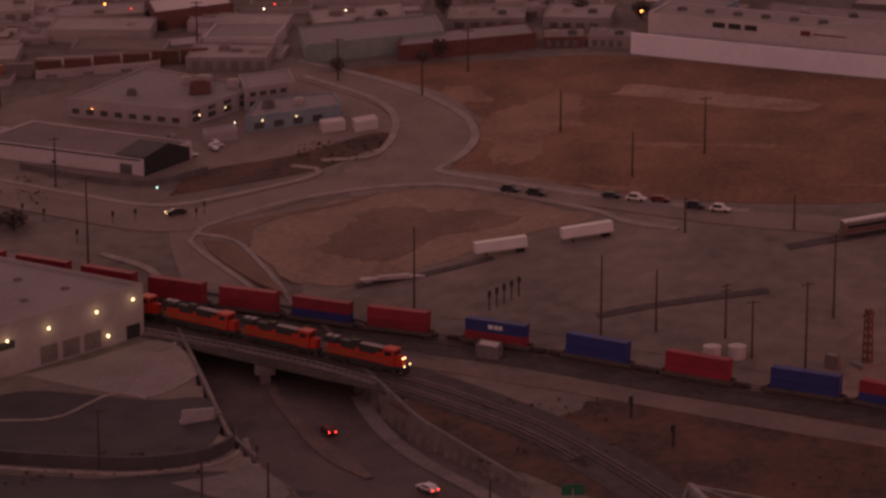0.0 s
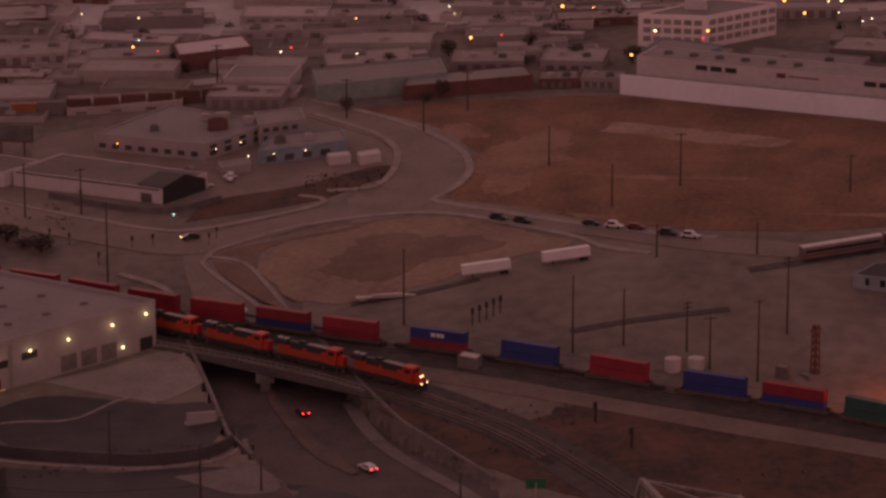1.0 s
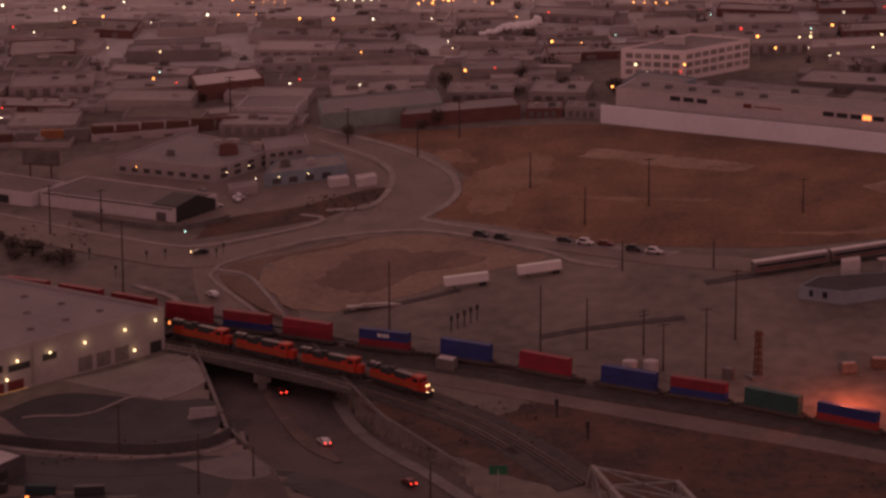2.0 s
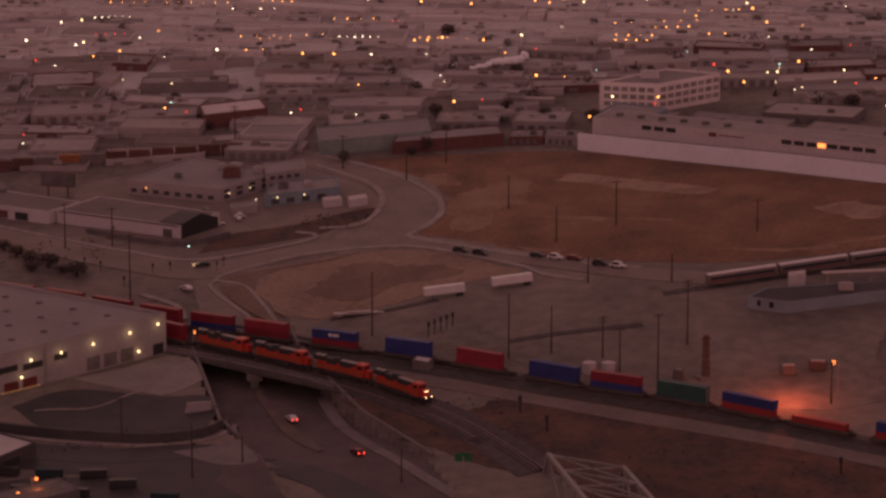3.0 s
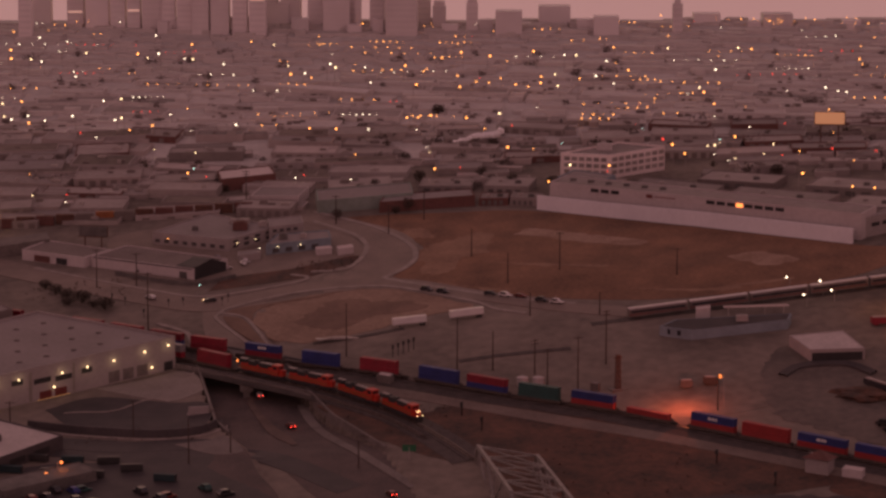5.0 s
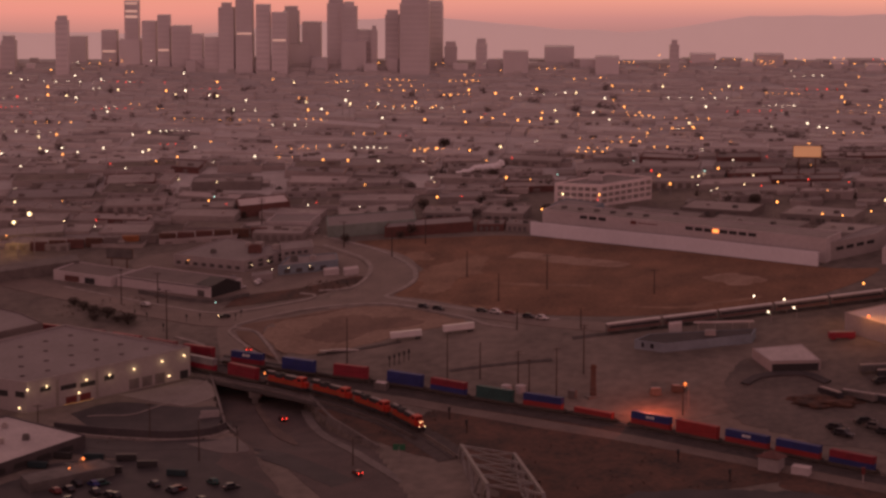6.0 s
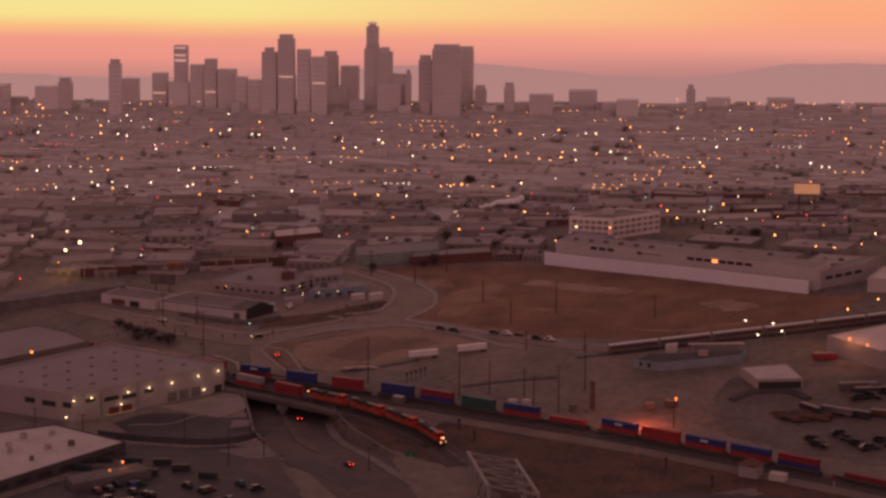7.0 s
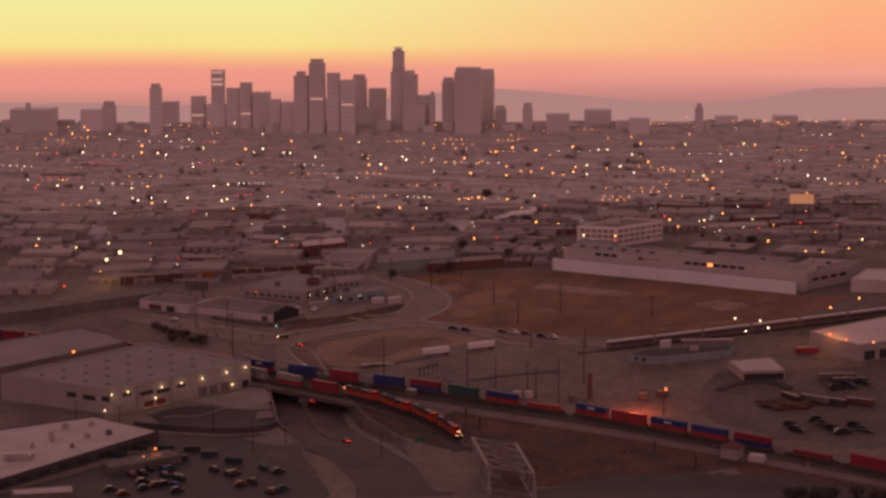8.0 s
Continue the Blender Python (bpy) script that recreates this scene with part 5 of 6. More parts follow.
# ---- cars ----
def car(paint, label, suv=False, lights=False):
    e = new("car")
    h = 1.75 if suv else 1.42
    bm = bmesh.new()
    prof = [(-2.3, 0.35), (2.3, 0.35), (2.35, 0.75), (1.2, 0.95), (0.55, h), (-1.4, h), (-2.1, 1.0), (-2.35, 0.9)]
    a, b = ([bm.verts.new((x, y, z)) for x, z in prof] for y in (-0.9, 0.9))
    bm.faces.new(a)
    bm.faces.new(b[::-1])
    for i in range(8):
        bm.faces.new((a[(i + 1) % 8], a[i], b[i], b[(i + 1) % 8]))
    bmesh.ops.recalc_face_normals(bm, faces=bm.faces)
    bmesh.ops.bevel(bm, geom=bm.edges[:], offset=0.07, segments=1, affect="EDGES")
    part("body", bm, paint, e)
    part("side_window", boxes((-1.5, 0.5, -0.93, -0.89, 0.98, h - 0.12)), GLASS, e)
    part("side_window", boxes((-1.5, 0.5, 0.89, 0.93, 0.98, h - 0.12)), GLASS, e)
    for x in (-1.45, 1.45):
        for y in (-0.85, 0.85):
            bm = bmesh.new()
            bmesh.ops.create_cone(bm, cap_ends=True, segments=12, radius1=0.34, radius2=0.34, depth=0.22, matrix=Matrix.Translation((x, y, 0.34)) @ Matrix.Rotation(math.pi / 2, 4, "X"))
            part("wheel", bm, RUBBER, e)
    for y in (-0.65, 0.65):
        bm = bmesh.new()
        ball(bm, -2.38, y, 0.78, 0.17, 1)
        part("tail_light", bm, L_TAIL if lights == "rear" else CARRED, e)
        bm = bmesh.new()
        ball(bm, 2.36, y, 0.66, 0.14 if lights == "front" else 0.13, 1)
        part("headlight", bm, L_HEAD if lights == "front" else CARWHITE, e)
    return tagged(e, label, "car", "cars")


for x, y, yaw, m, w, s in ((32.4, 25.2, -28, CARDARK, "dark", 1), (39.5, 21.1, -28, CARDARK, "dark", 1), (67, 11, -25, CARWHITE, "white", 1), (73.6, 8.6, -25, CARRED, "maroon", 0), (82.6, 2, -24, CARDARK, "dark", 1), (89, -1.6, -24, CARWHITE, "white", 1), (60.5, 14.5, -25, CARDARK, "dark", 0)):
    c = car(m, w + " car parked along the access road", bool(s))
    c.matrix_basis = pose(x, y, land(x, y) + 0.34, 0, 0, yaw) @ Matrix.Scale(1.25, 4)
random.seed(5)
for k in range(26):
    x, y = random.uniform(-118, -20), random.uniform(-226, -186)
    c = car(random.choice((CARDARK, CARDARK, CARDARK, GREEN, GREEN, BLUE, CARRED)), "dark service truck parked in the depot yard", True)
    c.matrix_basis = pose(x, y, land(x, y) + 0.05, 0, 0, random.choice((35, 40, 125, 130))) @ Matrix.Scale(1.5, 4)
for k in range(14):
    x, y = -60 + random.uniform(-46, 8), random.uniform(70, 98)
    if x > -52 or y < 78:
        continue
    c = car(random.choice((CARDARK, CARWHITE, GREY)), "car parked in the office lot", False)
    c.matrix_basis = pose(x, y, land(x, y) + 0.12, 0, 0, random.choice((20, 110)))
CARS = []
for rows, m, w in (([(0, -23.1, -104.1), (1.5, -30.3, -82.9), (3, -37, -62), (4.5, -43, -40), (6, -47, -18), (8, -52, 14)], CARRED, "dark red car driving into the underpass with lit tail lights"),
                   ([(0, -1.1, -148), (1, -10.7, -134.4), (1.5, -14.8, -126.7), (3, -24.6, -103.2), (3.5, -26.6, -96.2), (4.5, -31, -80), (6, -38, -56), (8, -45, -22)], CARWHITE, "white car driving down to the underpass with lit tail lights"),
                   ([(0, 22, -190), (1.5, 10, -166), (3, -2.2, -142), (3.5, -6.6, -133.8), (4.5, -14.5, -117.6), (6, -24, -96), (8, -36, -64)], CARRED, "maroon car driving down to the underpass with lit tail lights"),
                   ([(0, 46, -262), (4.5, 30, -206), (6.5, 8.3, -170.5), (7, 2, -161.3), (7.5, -3.5, -152.1), (8, -8.6, -143.8)], CARRED, "red car approaching the underpass with lit tail lights"),
                   ([(0, -36, -46), (1.5, -52, -18), (3, -67.4, 6.6), (3.5, -72.5, 14), (4.5, -84.2, 30.7), (6, -105.5, 57.3), (8, -134, 80)], CARWHITE, "white car driving away along the street")):
    c = car(m, w, False, "rear" if "tail" in w else False)
    c.scale = (1.3, 1.3, 1.3)
    CARS.append((c, rows))
c = car(CARDARK, "dark car waiting at the junction with lit headlights", False, "front")
c.matrix_basis = pose(-63.6, 30, land(-63.6, 30) + 0.34, 0, 0, 195) @ Matrix.Scale(1.25, 4)

# rubble mound and parked plant in the east yard
bm = bmesh.new()
ball(bm, 0, 0, 0, 1.0, 4)
for v in bm.verts:
    q = v.co.copy()
    f = 1 + 0.35 * noise.noise(q * 2.2) + 0.12 * noise.noise(q * 7)
    v.co = Vector((q.x * 17 * f, q.y * 9 * f, q.z * 3.2 * f))
md = part("rubble_mound", bm, SCRUB)
md.matrix_basis = pose(212.7, -112.5, land(212.7, -112.5) - 0.8, 0, 0, -8)
tagged(md, "low dark mound of earth and rubble", "mound")
for k, (x, y) in enumerate([(237.6, -96.1), (243.9, -94.7), (250.7, -90.6), (246.1, -85.9), (213.5, -145.9), (215.5, -152.3), (225.7, -139.3), (229.6, -145.9), (233.4, -152.3), (237.8, -157.3), (244.6, -148.8), (248.4, -155.1)]):
    c = car((LOCODARK, CARDARK, LOCODARK, DARKCONC)[k % 4], ("dark", "dark", "dark", "grey")[k % 4] + " service truck parked in the yard", True)
    c.matrix_basis = pose(x, y, land(x, y) + 0.3, 0, 0, (20, -35, -40)[k % 3]) @ Matrix.Diagonal((2.1, 1.6, 1.7, 1))
bm = bmesh.new()
cyl(bm, 0, 0, -0.6, 5.2, 0.35, 0.3, 8)
rp = part("signal_post", bm, STEEL)
part("signal_head", boxes((-0.8, 0.8, -0.4, 0.4, 3.6, 6.6)), CARRED, rp, "red signal cabinet")
rp.matrix_basis = pose(219.0, -201.5, land(219.0, -201.5))
tagged(rp, "red signal cabinet on a post beside the track", "signal")

# ---- trees ----
def tree(h, r, n, seed):
    rnd = random.Random(seed)
    e = new("tree")
    bm = bmesh.new()
    cyl(bm, 0, 0, -0.8, h * 0.6, r * 0.14, r * 0.06, 7)
    for k in range(4):
        a = k * 1.6 + rnd.random()
        bar(bm, (0, 0, h * (0.3 + 0.06 * k)), (math.cos(a) * r * 0.6, math.sin(a) * r * 0.6, h * 0.65), r * 0.05)
    part("trunk", bm, BARK, e)
    bm = bmesh.new()
    for k in range(n):
        d = Vector((rnd.gauss(0, 1), rnd.gauss(0, 1), rnd.gauss(0, 0.8))).normalized() * (rnd.random() ** 0.4)
        p = Vector((d.x * r * 1.15, d.y * r * 1.15, h * 0.54 + d.z * h * 0.46))
        s = r * rnd.uniform(0.10, 0.22)
        v = [bm.verts.new(p + Vector((rnd.uniform(-1, 1), rnd.uniform(-1, 1), rnd.uniform(-1, 1))) * s) for _ in range(4)]
        bm.faces.new(v[:3])
        bm.faces.new(v[1:])
    part("crown", bm, LEAF, e)
    return tagged(e, "dark bushy street tree in full leaf", "tree", "trees")


protos = [tree(9, 3.6, 420, 1), tree(12, 4.6, 520, 2), tree(7, 3.4, 380, 3)]
spots = [(226, -246), (240, -242), (250, -250), (16, 244), (24, 205), (50, 190), (60, 198), (70, 192), (-5, 194), (2, 198), (97, 160), (111, 150), (-130, 50), (-122, 42), (-116, 35), (-136, 58), (-110, 30), (-128, 40), (-142, 66), (20, 158), (14, 154), (-14, 150), (90, 186), (-40, 262), (-10, 300), (60, 262), (120, 260), (-90, 240), (30, 330), (-120, 320), (170, 290), (200, 190), (-170, 250)]
rb = random.Random(77)
spots += [(rb.uniform(206, 300), rb.uniform(-268, -238)) for _ in range(24)]
for k, (x, y) in enumerate(spots):
    ob = protos[k] if k < 3 else copy_thing(protos[k % 3], pose(0, 0, 0))
    ob.matrix_basis = pose(x, y, land(x, y), 0, 0, k * 73)
    if y > 140:
        ob.scale = (0.62, 0.62, 0.55)
    elif y > 0 or y < -230:
        ob.scale = (0.8, 0.8, 0.5)
random.seed(9)
bm = bmesh.new()
for k in range(420):
    x, y = (random.uniform(-104, -52), 0)
    L_ = [(-150, -100, 48, 72), (4, 44, -140, -104), (60, 170, -205, -150), (-100, -50, -134, -118), (-28, 0, 62, 82)]
    b = random.choice(L_)
    x, y = random.uniform(b[0], b[1]), random.uniform(b[2], b[3])
    z = land(x, y) + 0.2
    s = random.uniform(0.3, 0.8)
    for _ in range(5):
        v = [bm.verts.new((x + random.uniform(-s, s), y + random.uniform(-s, s), z + random.uniform(0, s))) for _ in range(3)]
        bm.faces.new(v)
tagged(part("scrub_bushes", bm, SCRUB), "low dry scrub scattered over the waste ground", "scrub", kind="stuff")

# ---- the city beyond ----
random.seed(21)
KEEP = [(-170, 60, 95, 156), (-30, 250, -60, 182), (84, 160, 180, 232), (-330, -140, 80, 135)]
def city(x0, x1, y0, y1, nx_, ny_, hmin, hmax):
    for j in range(ny_):
        for i in range(nx_):
            cx = x0 + (x1 - x0) * (i + 0.5 + random.uniform(-0.25, 0.25)) / nx_
            cy = y0 + (y1 - y0) * (j + 0.5 + random.uniform(-0.25, 0.25)) / ny_
            w = (x1 - x0) / nx_ * random.uniform(0.26, 0.52)
            d = (y1 - y0) / ny_ * random.uniform(0.22, 0.42)
            if any(a - w < cx < b + w and c - d < cy < f + d for a, b, c, f in KEEP):
                continue
            an = random.uniform(-0.28, 0.12)
            co, si = math.cos(an), math.sin(an)
            q = [(cx + px * w * co - py * d * si, cy + px * w * si + py * d * co) for px, py in ((-1, -1), (1, -1), (1, 1), (-1, 1))]
            h = random.uniform(hmin, hmax) * random.choice((0.6, 0.85, 1, 1.1))
            # beyond 305 walls and most roofs take the colours paled for haze
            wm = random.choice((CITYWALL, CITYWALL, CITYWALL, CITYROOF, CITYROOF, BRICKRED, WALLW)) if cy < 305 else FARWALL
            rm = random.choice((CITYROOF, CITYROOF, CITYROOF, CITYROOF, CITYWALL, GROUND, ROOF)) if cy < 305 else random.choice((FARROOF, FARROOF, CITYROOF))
            op = [(0, u, u + 0.09, 0.3, max(1.2, min(h - 0.8, 3.4)), TAR, "bay_door") for u in np.arange(0.08, 0.9, random.choice((0.16, 0.3)))] if random.random() < 0.6 else []
            un = [(random.uniform(0.15, 0.85), random.uniform(0.2, 0.8), random.uniform(1.5, 5), random.uniform(1.5, 3), random.uniform(0.6, 1.4), random.choice((STEEL, TAR, CITYROOF)), random.choice(("vent", "cooling_unit"))) for _ in range(random.randint(0, 4))]
            ob = block("industrial_building", "low industrial building with a flat roof", "building", q, h, wm, rm, 0.4, op, un, "industrial buildings")
            kind = "low red brick workshop with a flat roof" if wm == BRICKRED else "pale low workshop with a flat roof" if wm == WALLW else "low brown industrial building with bay doors" if op else "low brown industrial building with a flat roof"
            tagged(ob, kind, "building", "industrial buildings")


def district(name, label, x0, x1, y0, y1, count, hmin, hmax, wall, roof, seed):
    """A far quarter of low flat-roofed blocks in one mesh."""
    rnd = random.Random(seed)
    V, F, M = [], [], []
    for k in range(count):
        cx, cy = rnd.uniform(x0, x1), rnd.uniform(y0, y1)
        w, d, h = rnd.uniform(2.5, 9) * rnd.choice((1, 1, 1, 2)), rnd.uniform(2, 6), rnd.uniform(hmin, hmax) * rnd.choice((0.6, 1, 1, 1.5))
        if any(a - w < cx < b + w and c - d < cy < f + d for a, b, c, f in KEEP):
            continue
        an = rnd.uniform(-0.3, 0.12)
        co, si = math.cos(an), math.sin(an)
        z, i = land(cx, cy), len(V)
        for zz in (z - 2, z + h):
            V += [(cx + px * w * co - py * d * si, cy + px * w * si + py * d * co, zz) for px, py in ((-1, -1), (1, -1), (1, 1), (-1, 1))]
        F += [(i, i + 1, i + 5, i + 4), (i + 1, i + 2, i + 6, i + 5), (i + 2, i + 3, i + 7, i + 6), (i + 3, i, i + 4, i + 7), (i + 4, i + 5, i + 6, i + 7)]
        M += [0, 0, 0, 0, 1]
    me = bpy.data.meshes.new(name)
    me.from_pydata(V, [], F)
    me.materials.append(wall)
    me.materials.append(roof)
    me.polygons.foreach_set("material_index", M)
    tagged(new(name, me), label, "buildings", kind="stuff")


def thicket(label, x0, x1, y0, y1, count, size, leaf, seed):
    """Far clumps of street trees, many loose leaf sprays in one mesh."""
    rnd = random.Random(seed)
    V, F = [], []
    for k in range(count):
        cx, cy = rnd.uniform(x0, x1), rnd.uniform(y0, y1)
        if any(a < cx < b and c < cy < f for a, b, c, f in KEEP):
            continue
        z, s, lng = land(cx, cy), rnd.uniform(0.5, 1.2) * size, rnd.choice((1, 1, 2.5))
        for _ in range(70):
            p = (cx + rnd.gauss(0, s * lng * 0.5), cy + rnd.gauss(0, s * 0.45), z + abs(rnd.gauss(0.5, 0.45)) * s * 1.5)
            i = len(V)
            V += [tuple(c + rnd.uniform(-0.5, 0.5) * s for c in p) for _ in range(3)]
            F.append((i, i + 1, i + 2))
    me = bpy.data.meshes.new("tree_clumps")
    me.from_pydata(V, [], F)
    me.materials.append(leaf)
    tagged(new("tree_clumps", me), label, "trees", kind="stuff")


city(-190, 100, 156, 300, 7, 8, 2.4, 4.3)
city(-320, -120, 150, 300, 4, 7, 2.4, 4.3)
city(100, 330, 190, 320, 6, 7, 2.6, 4.6)
city(-330, 330, 300, 400, 15, 6, 1.6, 2.9)
rnd = random.Random(51)
for k in range(300):
    x, y = rnd.uniform(-320, 330), rnd.uniform(158, 310)
    w, d, an = rnd.uniform(2.5, 8), rnd.uniform(2, 5), rnd.uniform(-0.3, 0.12)
    if any(a - w < x < b + w and c - d < y < f + d for a, b, c, f in KEEP):
        continue
    co, si = math.cos(an), math.sin(an)
    block("shed", "low brown flat roofed shed between larger roofs", "shed", [(x + px * w * co - py * d * si, y + px * w * si + py * d * co) for px, py in ((-1, -1), (1, -1), (1, 1), (-1, 1))], rnd.uniform(1.4, 3.2), rnd.choice((CITYWALL, CITYWALL, CITYROOF)), rnd.choice((CITYROOF, CITYROOF, TAR, CITYWALL)), 0.15, group="low sheds")
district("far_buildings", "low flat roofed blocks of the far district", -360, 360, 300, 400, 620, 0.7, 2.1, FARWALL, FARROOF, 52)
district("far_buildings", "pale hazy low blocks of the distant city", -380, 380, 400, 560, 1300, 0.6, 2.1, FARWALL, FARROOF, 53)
thicket("dark clumps of trees along the industrial streets", -320, 330, 160, 310, 60, 2.3, LEAF, 61)
thicket("clumps of trees in the far district, haze painted into the leaves", -350, 350, 300, 480, 150, 2.0, HAZELEAF, 62)
block("industrial_building", "red walled building with a white gable", "building", [(-75, 202), (-48, 208), (-52, 222), (-78, 216)], 6.0, BRICKRED, ROOFW, 0.4, [(3, 0.1 + 0.2 * i, 0.2 + 0.2 * i, 2, 4, DARK, "window") for i in range(4)])
block("industrial_building", "low white walled workshop", "building", [(-58, 178), (-34, 174), (-30, 188), (-54, 192)], 4.6, WHITE, ROOF, 0.4)
block("industrial_building", "pale green workshop with a bowed roof", "building", [(-24, 160), (22, 166), (20, 184), (-26, 178)], 6.0, PALEGREEN, ROOF, 0.4)
block("industrial_building", "low red brick workshop along the field", "building", [(6, 156), (52, 160), (50, 172), (8, 168)], 5.0, BRICKRED, ROOF, 0.4)
for q, h, wm in ((((54, 160), (68, 158), (69, 168), (55, 170)), 3.4, BRICKRED), (((69, 158), (82, 153), (85, 161), (71, 167)), 3.8, CITYWALL), (((24, 186), (50, 182), (52, 196), (26, 200)), 3.6, CITYWALL), (((56, 180), (78, 174), (82, 190), (60, 196)), 4.2, CITYROOF),
                 (((98, 184), (120, 172), (126, 182), (104, 194)), 3.6, CITYWALL), (((128, 166), (166, 146), (172, 160), (134, 182)), 4.2, CITYROOF), (((172, 140), (214, 112), (224, 128), (180, 156)), 4.0, CITYWALL), (((222, 104), (244, 92), (256, 108), (232, 122)), 4.6, WALLW), (((160, 176), (196, 160), (204, 176), (168, 192)), 3.6, TAR), (((210, 150), (246, 132), (254, 150), (220, 168)), 4.2, CITYROOF)):
    block("industrial_building", "low weathered workshop at the field edge" if q[0][0] < 90 else "low weathered workshop behind the long store", "building", list(q), h, wm, CITYROOF, 0.3, [(0, 0.1 + 0.2 * i, 0.22 + 0.2 * i, 0.4, 2.6, DARKCONC, "bay_door") for i in range(4)], [(0.3, 0.5, 2.4, 2, 1, STEEL, "vent"), (0.7, 0.4, 3, 2, 1.2, DARKCONC, "vent")], "industrial buildings")
block("industrial_building", "long pale freight shed far off", "building", [(-72, 378), (-10, 358), (-6, 368), (-68, 388)], 4.5, FARROOF, FARWALL, 0.6)
for k in range(13):
    x, y = -176 + k * 9.6, 161.5 + k * 0.62 + (k % 2) * 0.6
    paint = (BRICKRED, RUST, BRICKRED, RUST, TAR, ORANGEDIM, TAR, RUST, BRICKRED, BRICKRED, RUST, RUST, BRICKRED)[k]
    e = part("yard_container", boxes((-4.4, 4.4, -1.6, 1.6, 0, 4.6)), paint)
    for i in range(8):
        part("rib", boxes((-4.2 + i * 1.16, -3.95 + i * 1.16, -1.68, -1.6, 0.2, 4.4)), paint, e)
    e.matrix_basis = pose(x, y, land(x, y), 0, 0, 5)
    tagged(e, "faded orange stacked container along the yard" if paint == ORANGEDIM else "dark red stacked container along the yard", "container", "yard containers")
bm = bmesh.new()
box(bm, -4.2, 4.2, -0.7, 0.7, -0.4, 3.0, 0, 0.2)
box(bm, -4.6, 4.6, -1.0, 1.0, -0.4, 0.4)
mb = part("marker_wall", bm, WALLW)
part("side_block", boxes((4.0, 6.0, -0.8, 0.8, -0.4, 1.8)), CONCRETE, mb)
mb.matrix_basis = pose(-55, -103.5, land(-55, -103.5), 0, 0, 14)
tagged(mb, "low pale concrete marker wall on the corner lawn", "wall")
for x, y, h in ((-101, -173, 6.5), (-106, -178, 4.0)):
    dl = street_lamp(L_ORANGE, "orange lamp glowing over the depot yard", h, 0.6)
    dl.matrix_basis = pose(x, y, land(x, y), 0, 0, 30)
lamp_light(-99, -175, land(-99, -175) + 5.5, 220, (1.0, 0.25, 0.07))

# steam plume in rigid puffs
rs = random.Random(4)
for k in range(16):
    bm = bmesh.new()
    ball(bm, 0, 0, 0, 1.0 + 0.07 * k, 2)
    for v in bm.verts:
        v.co *= 1 + 0.35 * noise.noise(v.co * 0.6 + Vector((k * 7, 0, 0)))
    e = part("steam_puff", bm, STEAM)
    e.matrix_basis = pose(40 + k * 1.6, 264 + k * 0.6, land(40, 264) + 4.5 + 0.22 * k + rs.uniform(-0.8, 0.8))
    tagged(e, "white steam drifting from a roof", "steam", "steam plume")

# ---- city lights ----
KINDS = [street_lamp(L_AMBER, "far street lamp glowing amber", 8.5, 0.52), street_lamp(L_WHITE, "far street lamp glowing white", 8.5, 0.5), street_lamp(L_RED, "far red signal lamp on a pole", 6.5, 0.55), street_lamp(L_WARM, "far yard lamp glowing warm white", 9.5, 0.52), street_lamp(L_GREEN, "far green white lamp on a pole", 7, 0.5)]
LIGHTS_WEST = [-272, 511, -294, 489, -276, 487, -266, 495, -249, 488, -225, 495, -191, 474, -208, 478, -278, 436, -257, 423, -237, 430, -220, 441, -213, 420, -205, 420, -196, 419, -172, 385, -173, 436, -138, 431, -131, 431, -145, 431, -117, 457, -116, 427, -109, 414, -94, 414, -140, 482, -83, 473, -67, 460, -281, 357, -256, 355, -270, 340]
LIGHTS_MID = [-56, 407, -54, 385, -46, 382, -42, 380, -34, 405, -29, 392, -14, 406, -9, 370, -253, 330, -240, 331, -205, 327, -194, 336, -202, 310, -187, 311, -223, 303, -184, 296, -162, 306, -195, 303, -206, 276, -177, 304, -139, 300, -135, 297, -130, 287, -150, 334, -140, 333, -112, 315, -76, 285, -36, 279, -21, 274, -6, 277, -118, 290]
LIGHTS_EAST = [129, 449, 105, 424, 124, 418, 135, 391, 183, 391, 158, 444, 201, 440, 208, 440, 264, 411, 268, 411, 240, 344, 245, 344, 252, 342, 177, 315, 173, 335, 173, 346, 84, 433, 100, 433, 115, 376, 127, 366]
LIGHTS_YARD = [49, 371, 56, 369, 71, 363, 79, 361, 87, 360, 96, 355, 86, 381, 95, 381, 107, 378, 64, 380, 42, 433, 56, 422, 31, 419, 9, 403, 20, 400, 40, 387, 16, 357, 40, 356, 16, 297, 22, 296, 29, 295, 47, 294, 62, 292]
LIGHTS_NEAR = [156, 205, 146, 250, 151, 223, 170, 220, 182, 239, 230, 218, 200, 225, 66, 228, 119, 190, 100, 189, 89, 167, 33, 194, 207, 152, 254, 130, 264, 144, -246, 219, -198, 211, -91, 208]
rl = random.Random(12)


def put_lamp(kind, x, y, s=1.0):
    ob = copy_thing(KINDS[kind], pose(x, y, land(x, y), 0, 0, rl.uniform(0, 360)))
    ob.scale = (s, s, s)


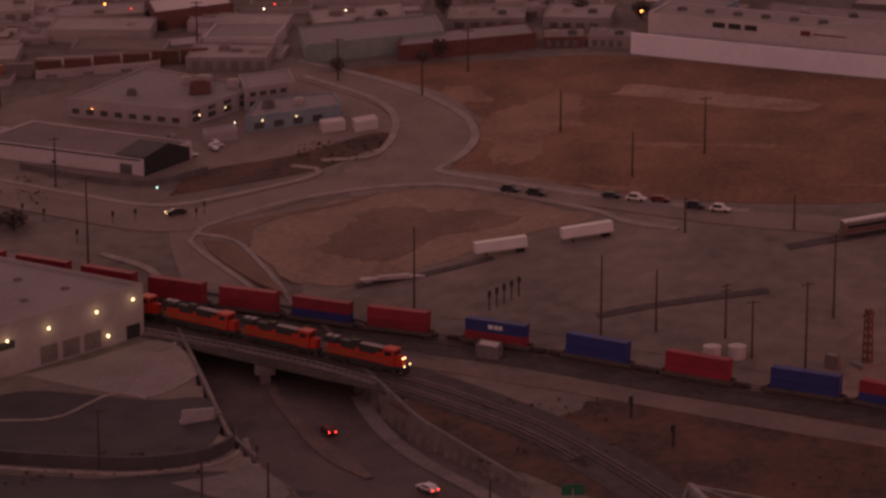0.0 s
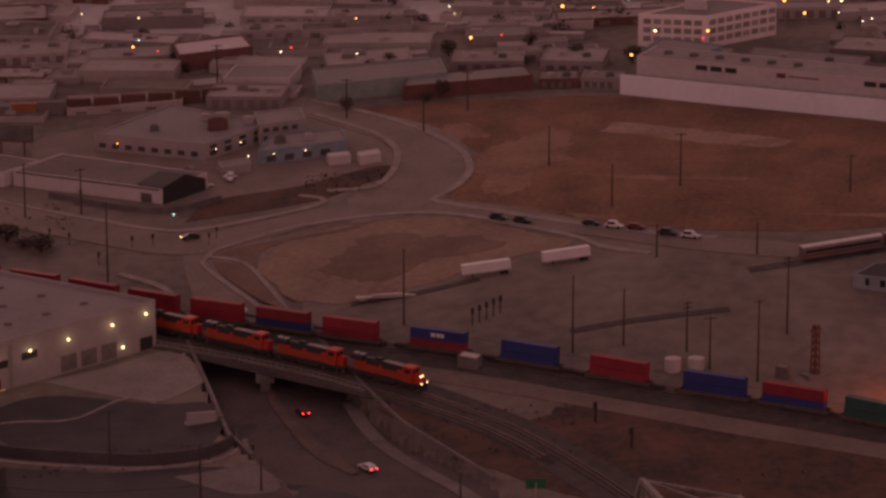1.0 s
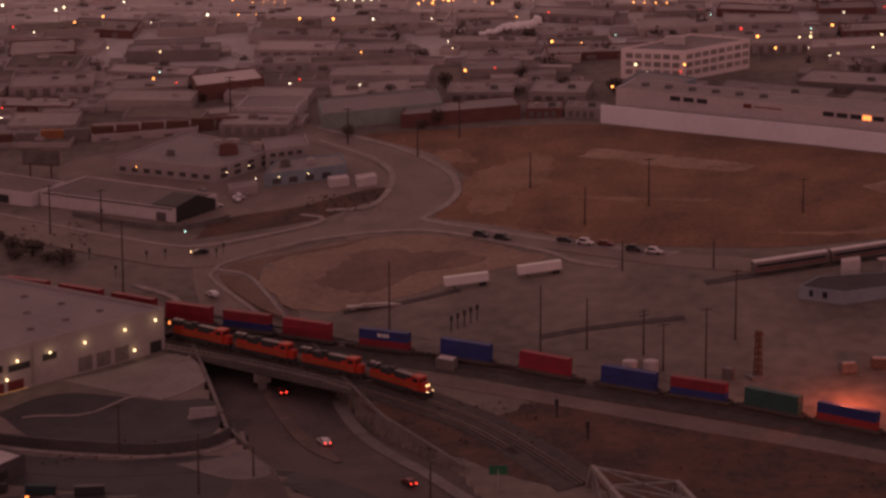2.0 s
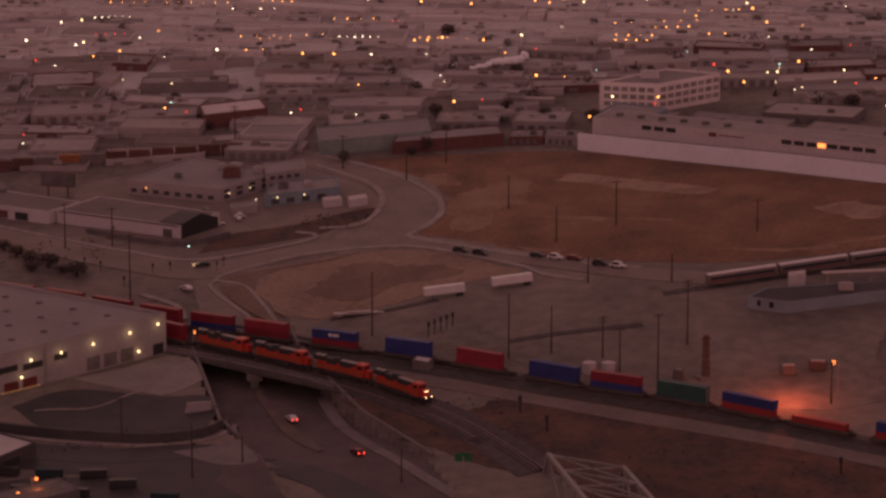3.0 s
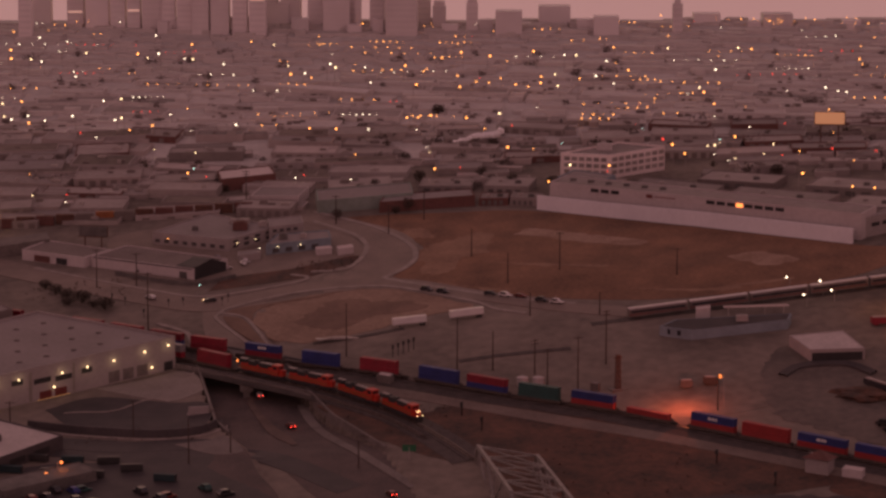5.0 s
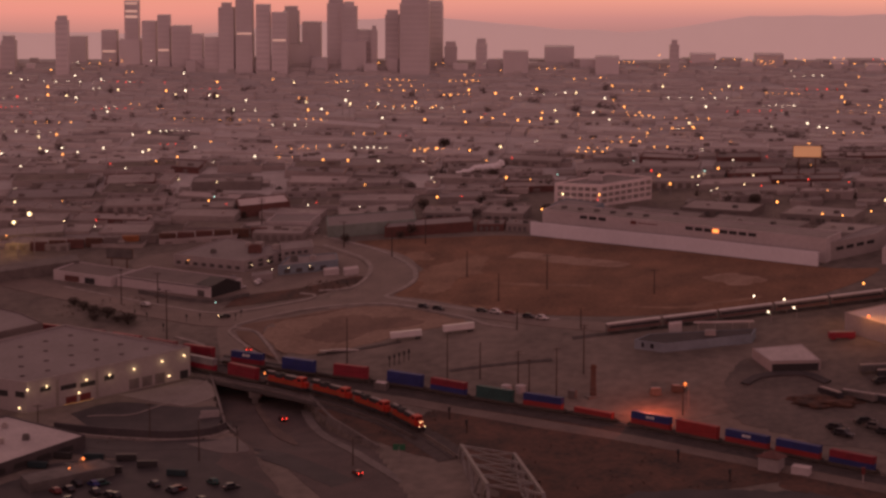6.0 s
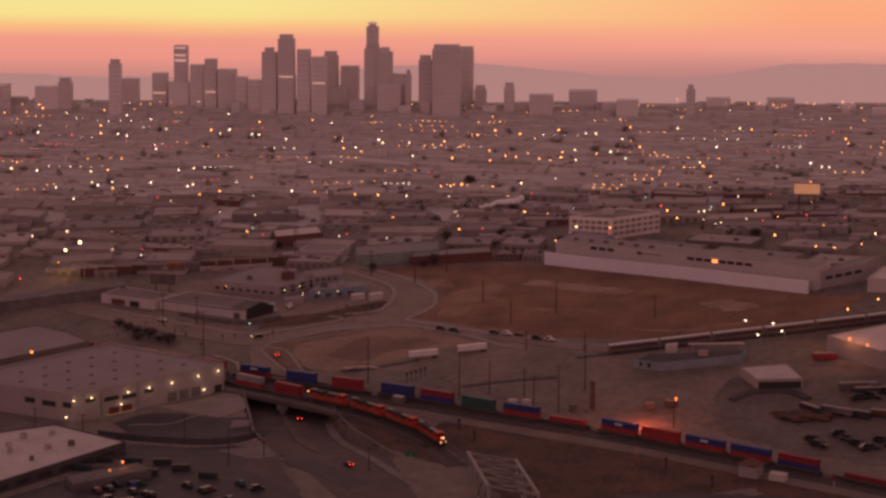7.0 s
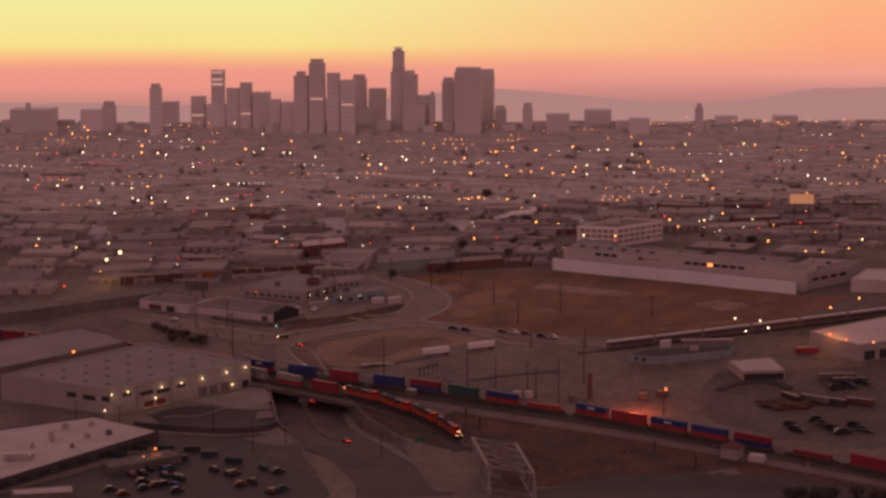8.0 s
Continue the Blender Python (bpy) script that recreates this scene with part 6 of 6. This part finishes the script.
for lst, odds in ((LIGHTS_WEST, (1, 1, 0, 0, 3, 2)), (LIGHTS_MID, (1, 1, 3, 0, 0)), (LIGHTS_EAST, (0, 0, 1, 3)), (LIGHTS_YARD, (0, 0, 0, 3)), (LIGHTS_NEAR, (0, 2, 0, 3))):
    for k in range(0, len(lst), 2):
        put_lamp(rl.choice(odds), lst[k], lst[k + 1], rl.uniform(0.8, 1.2))
for m, w, n in ((L_AMBER, "amber", 300), (L_WHITE, "white", 90), (L_RED, "red", 60)):
    bm = bmesh.new()
    k = 0
    while k < n:
        x, y, gap = rl.uniform(-330, 330), 285 + 260 * rl.random() ** 0.8, rl.uniform(3, 8)
        run = rl.choice((1, 1, 2, 4, 6))
        k += run
        hgt, drift = rl.uniform(4, 6.5), rl.uniform(-0.15, 0.1)
        for i in range(run):
            xi, yi = x + i * gap, y + i * gap * drift + rl.uniform(-0.6, 0.6)
            ball(bm, xi, yi, land(xi, yi) + hgt, rl.uniform(0.16, 0.38), 1)
    tagged(part("distant_lamps", bm, m), "countless tiny " + w + " lamps over the far district", "lamps", kind="stuff")
for kind, x, y, sc in ((3, -185.4, 152, 1.9), (3, -177.4, 156, 2.2), (2, -209.6, 142, 1.0), (1, -247, 231, 0.9), (3, -218, 210, 0.9), (0, 229.8, 129, 0.9), (0, 240, 121, 0.9)):
    put_lamp(kind, x, y, sc)
for k in range(46):
    put_lamp(rl.choice((0, 1, 3, 2, 4)), rl.uniform(-230, 260), rl.uniform(190, 300), rl.uniform(0.4, 0.7))
for ob, p in zip(KINDS, ((-196, 172), (-150, 180), (10, 186), (-168, 190), (-70, 42))):
    ob.matrix_basis = pose(p[0], p[1], land(*p), 0, 0, 40)
    ob.scale = (0.6, 0.6, 0.6)
lamp_light(-190, 158, land(-190, 158) + 8, 900, (1.0, 0.55, 0.12))

# ---- skyline ----
def tower_block(x0, x1, z1, dy, crown, lit=()):
    y = 530 + dy
    k = (y + 1536) / (520 + 1536)
    x0, x1 = 143 + (x0 - 143) * k, 143 + (x1 - 143) * k
    z1 = 261 + (z1 - 261) * k
    w = x1 - x0
    zb = land((x0 + x1) / 2, y) - 4
    e = new("skyscraper")
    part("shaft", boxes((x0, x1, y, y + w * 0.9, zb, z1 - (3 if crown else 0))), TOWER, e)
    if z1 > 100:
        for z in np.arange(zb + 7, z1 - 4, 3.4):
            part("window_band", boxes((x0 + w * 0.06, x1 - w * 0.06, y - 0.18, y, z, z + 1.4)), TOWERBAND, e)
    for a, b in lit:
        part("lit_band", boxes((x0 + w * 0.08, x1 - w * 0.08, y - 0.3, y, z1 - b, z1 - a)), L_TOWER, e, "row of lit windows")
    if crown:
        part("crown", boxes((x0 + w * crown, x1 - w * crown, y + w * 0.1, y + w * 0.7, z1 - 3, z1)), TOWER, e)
    tagged(e, "hazy city tower in silhouette against the sunset", "skyscraper", "skyline")


LIT = {3: ((1, 2.2), (6, 7.4), (9.4, 11)), 11: ((28, 29),), 13: ((17, 18),), 16: ((0.2, 1.0),), 2: ((13, 14),), 6: ((22, 23),)}
for k, row in enumerate([(-227, -219, 116, .12), (-218, -207, 103, 0), (-197, -187, 107, 0), (-182, -173, 126, 0), (-186, -172, 101, 0), (-171, -162, 113, 0), (-161, -153, 117, 0), (-152, -140, 110, 0), (-140, -132, 105, 0), (-131, -122, 103, 0), (-122, -112, 125, .2), (-111, -100, 134, .1),
                         (-98, -89, 124, 0), (-88, -78, 119, 0), (-80, -70, 123, .1), (-68, -56, 113, 0), (-50.5, -42.5, 143, .2), (-52, -41, 128, .1), (-43, -33, 126, .2), (-33, -21, 108, 0), (-24, -20, 111, .2), (-15, -6, 121, .1)]):
    tower_block(*row[:3], (k * 37) % 40 - 20 + k * 0.13, row[3], LIT.get(k, ()))
for k, row in enumerate([(-6, 13, 128, .05), (8, 22, 127, .02), (23, 31, 101, .1), (43, 50, 103, .1), (-262, -253, 103, .1), (166, 172, 103, .2), (87, 106, 98, 0), (221, 239, 94, 0), (-318, -315, 102, 0), (-278, -262, 97, 0), (119, 134, 92, 0), (-82, -63, 99, 0), (-118, -100, 105, 0), (-43, -27, 101, 0), (-330, -300, 97, 0), (60, 76, 95, 0), (180, 196, 94, 0)]):
    tower_block(*row[:3], (k * 29) % 36 - 14.4 - k * 0.17, row[3])
random.seed(33)
for k in range(60):
    x = random.uniform(-360, 360)
    w = random.uniform(4, 11)
    tower_block(x, x + w, random.uniform(85, 91), random.uniform(-10, 30), 0)


# ---- plan units to world ----
for ob in list(scene.objects):
    if ob.parent or ob is cam:
        continue
    if ob.type == "LIGHT":
        ob.location *= SIZE
        if ob.data.type == "POINT":
            ob.data.energy *= SIZE * SIZE
            ob.data.shadow_soft_size *= SIZE
        continue
    ob.matrix_basis = Matrix.Scale(SIZE, 4) @ ob.matrix_basis


def placed(m):
    return Matrix.Translation(m.translation * SIZE) @ m.to_3x3().to_4x4()


# ---- what moves ----
def motions():
    times = [i * 0.5 for i in range(17)]
    for ob, line, s0, speed, gain in MOVERS:
        walk(ob, [(t, placed(track_pose(line, s0 + speed * t + gain * t * t))) for t in times])
    for ob, rows in CARS:
        line = [r for r in rows]
        out = []
        for i, (t, x, y) in enumerate(line):
            a, b = line[max(i - 1, 0)], line[min(i + 1, len(line) - 1)]
            dx, dy = b[1] - a[1], b[2] - a[2]
            yaw = math.degrees(math.atan2(dy, dx)) if math.hypot(dx, dy) > 0.5 else 0.0
            d = float(np.interp(y, UY, UD)) if dip(x, y) > 0.2 else 0.0
            out.append((t, placed(pose(x, y, land(x, y) - d + 0.34, 0, 0, yaw))))
        walk(ob, out)


motions()
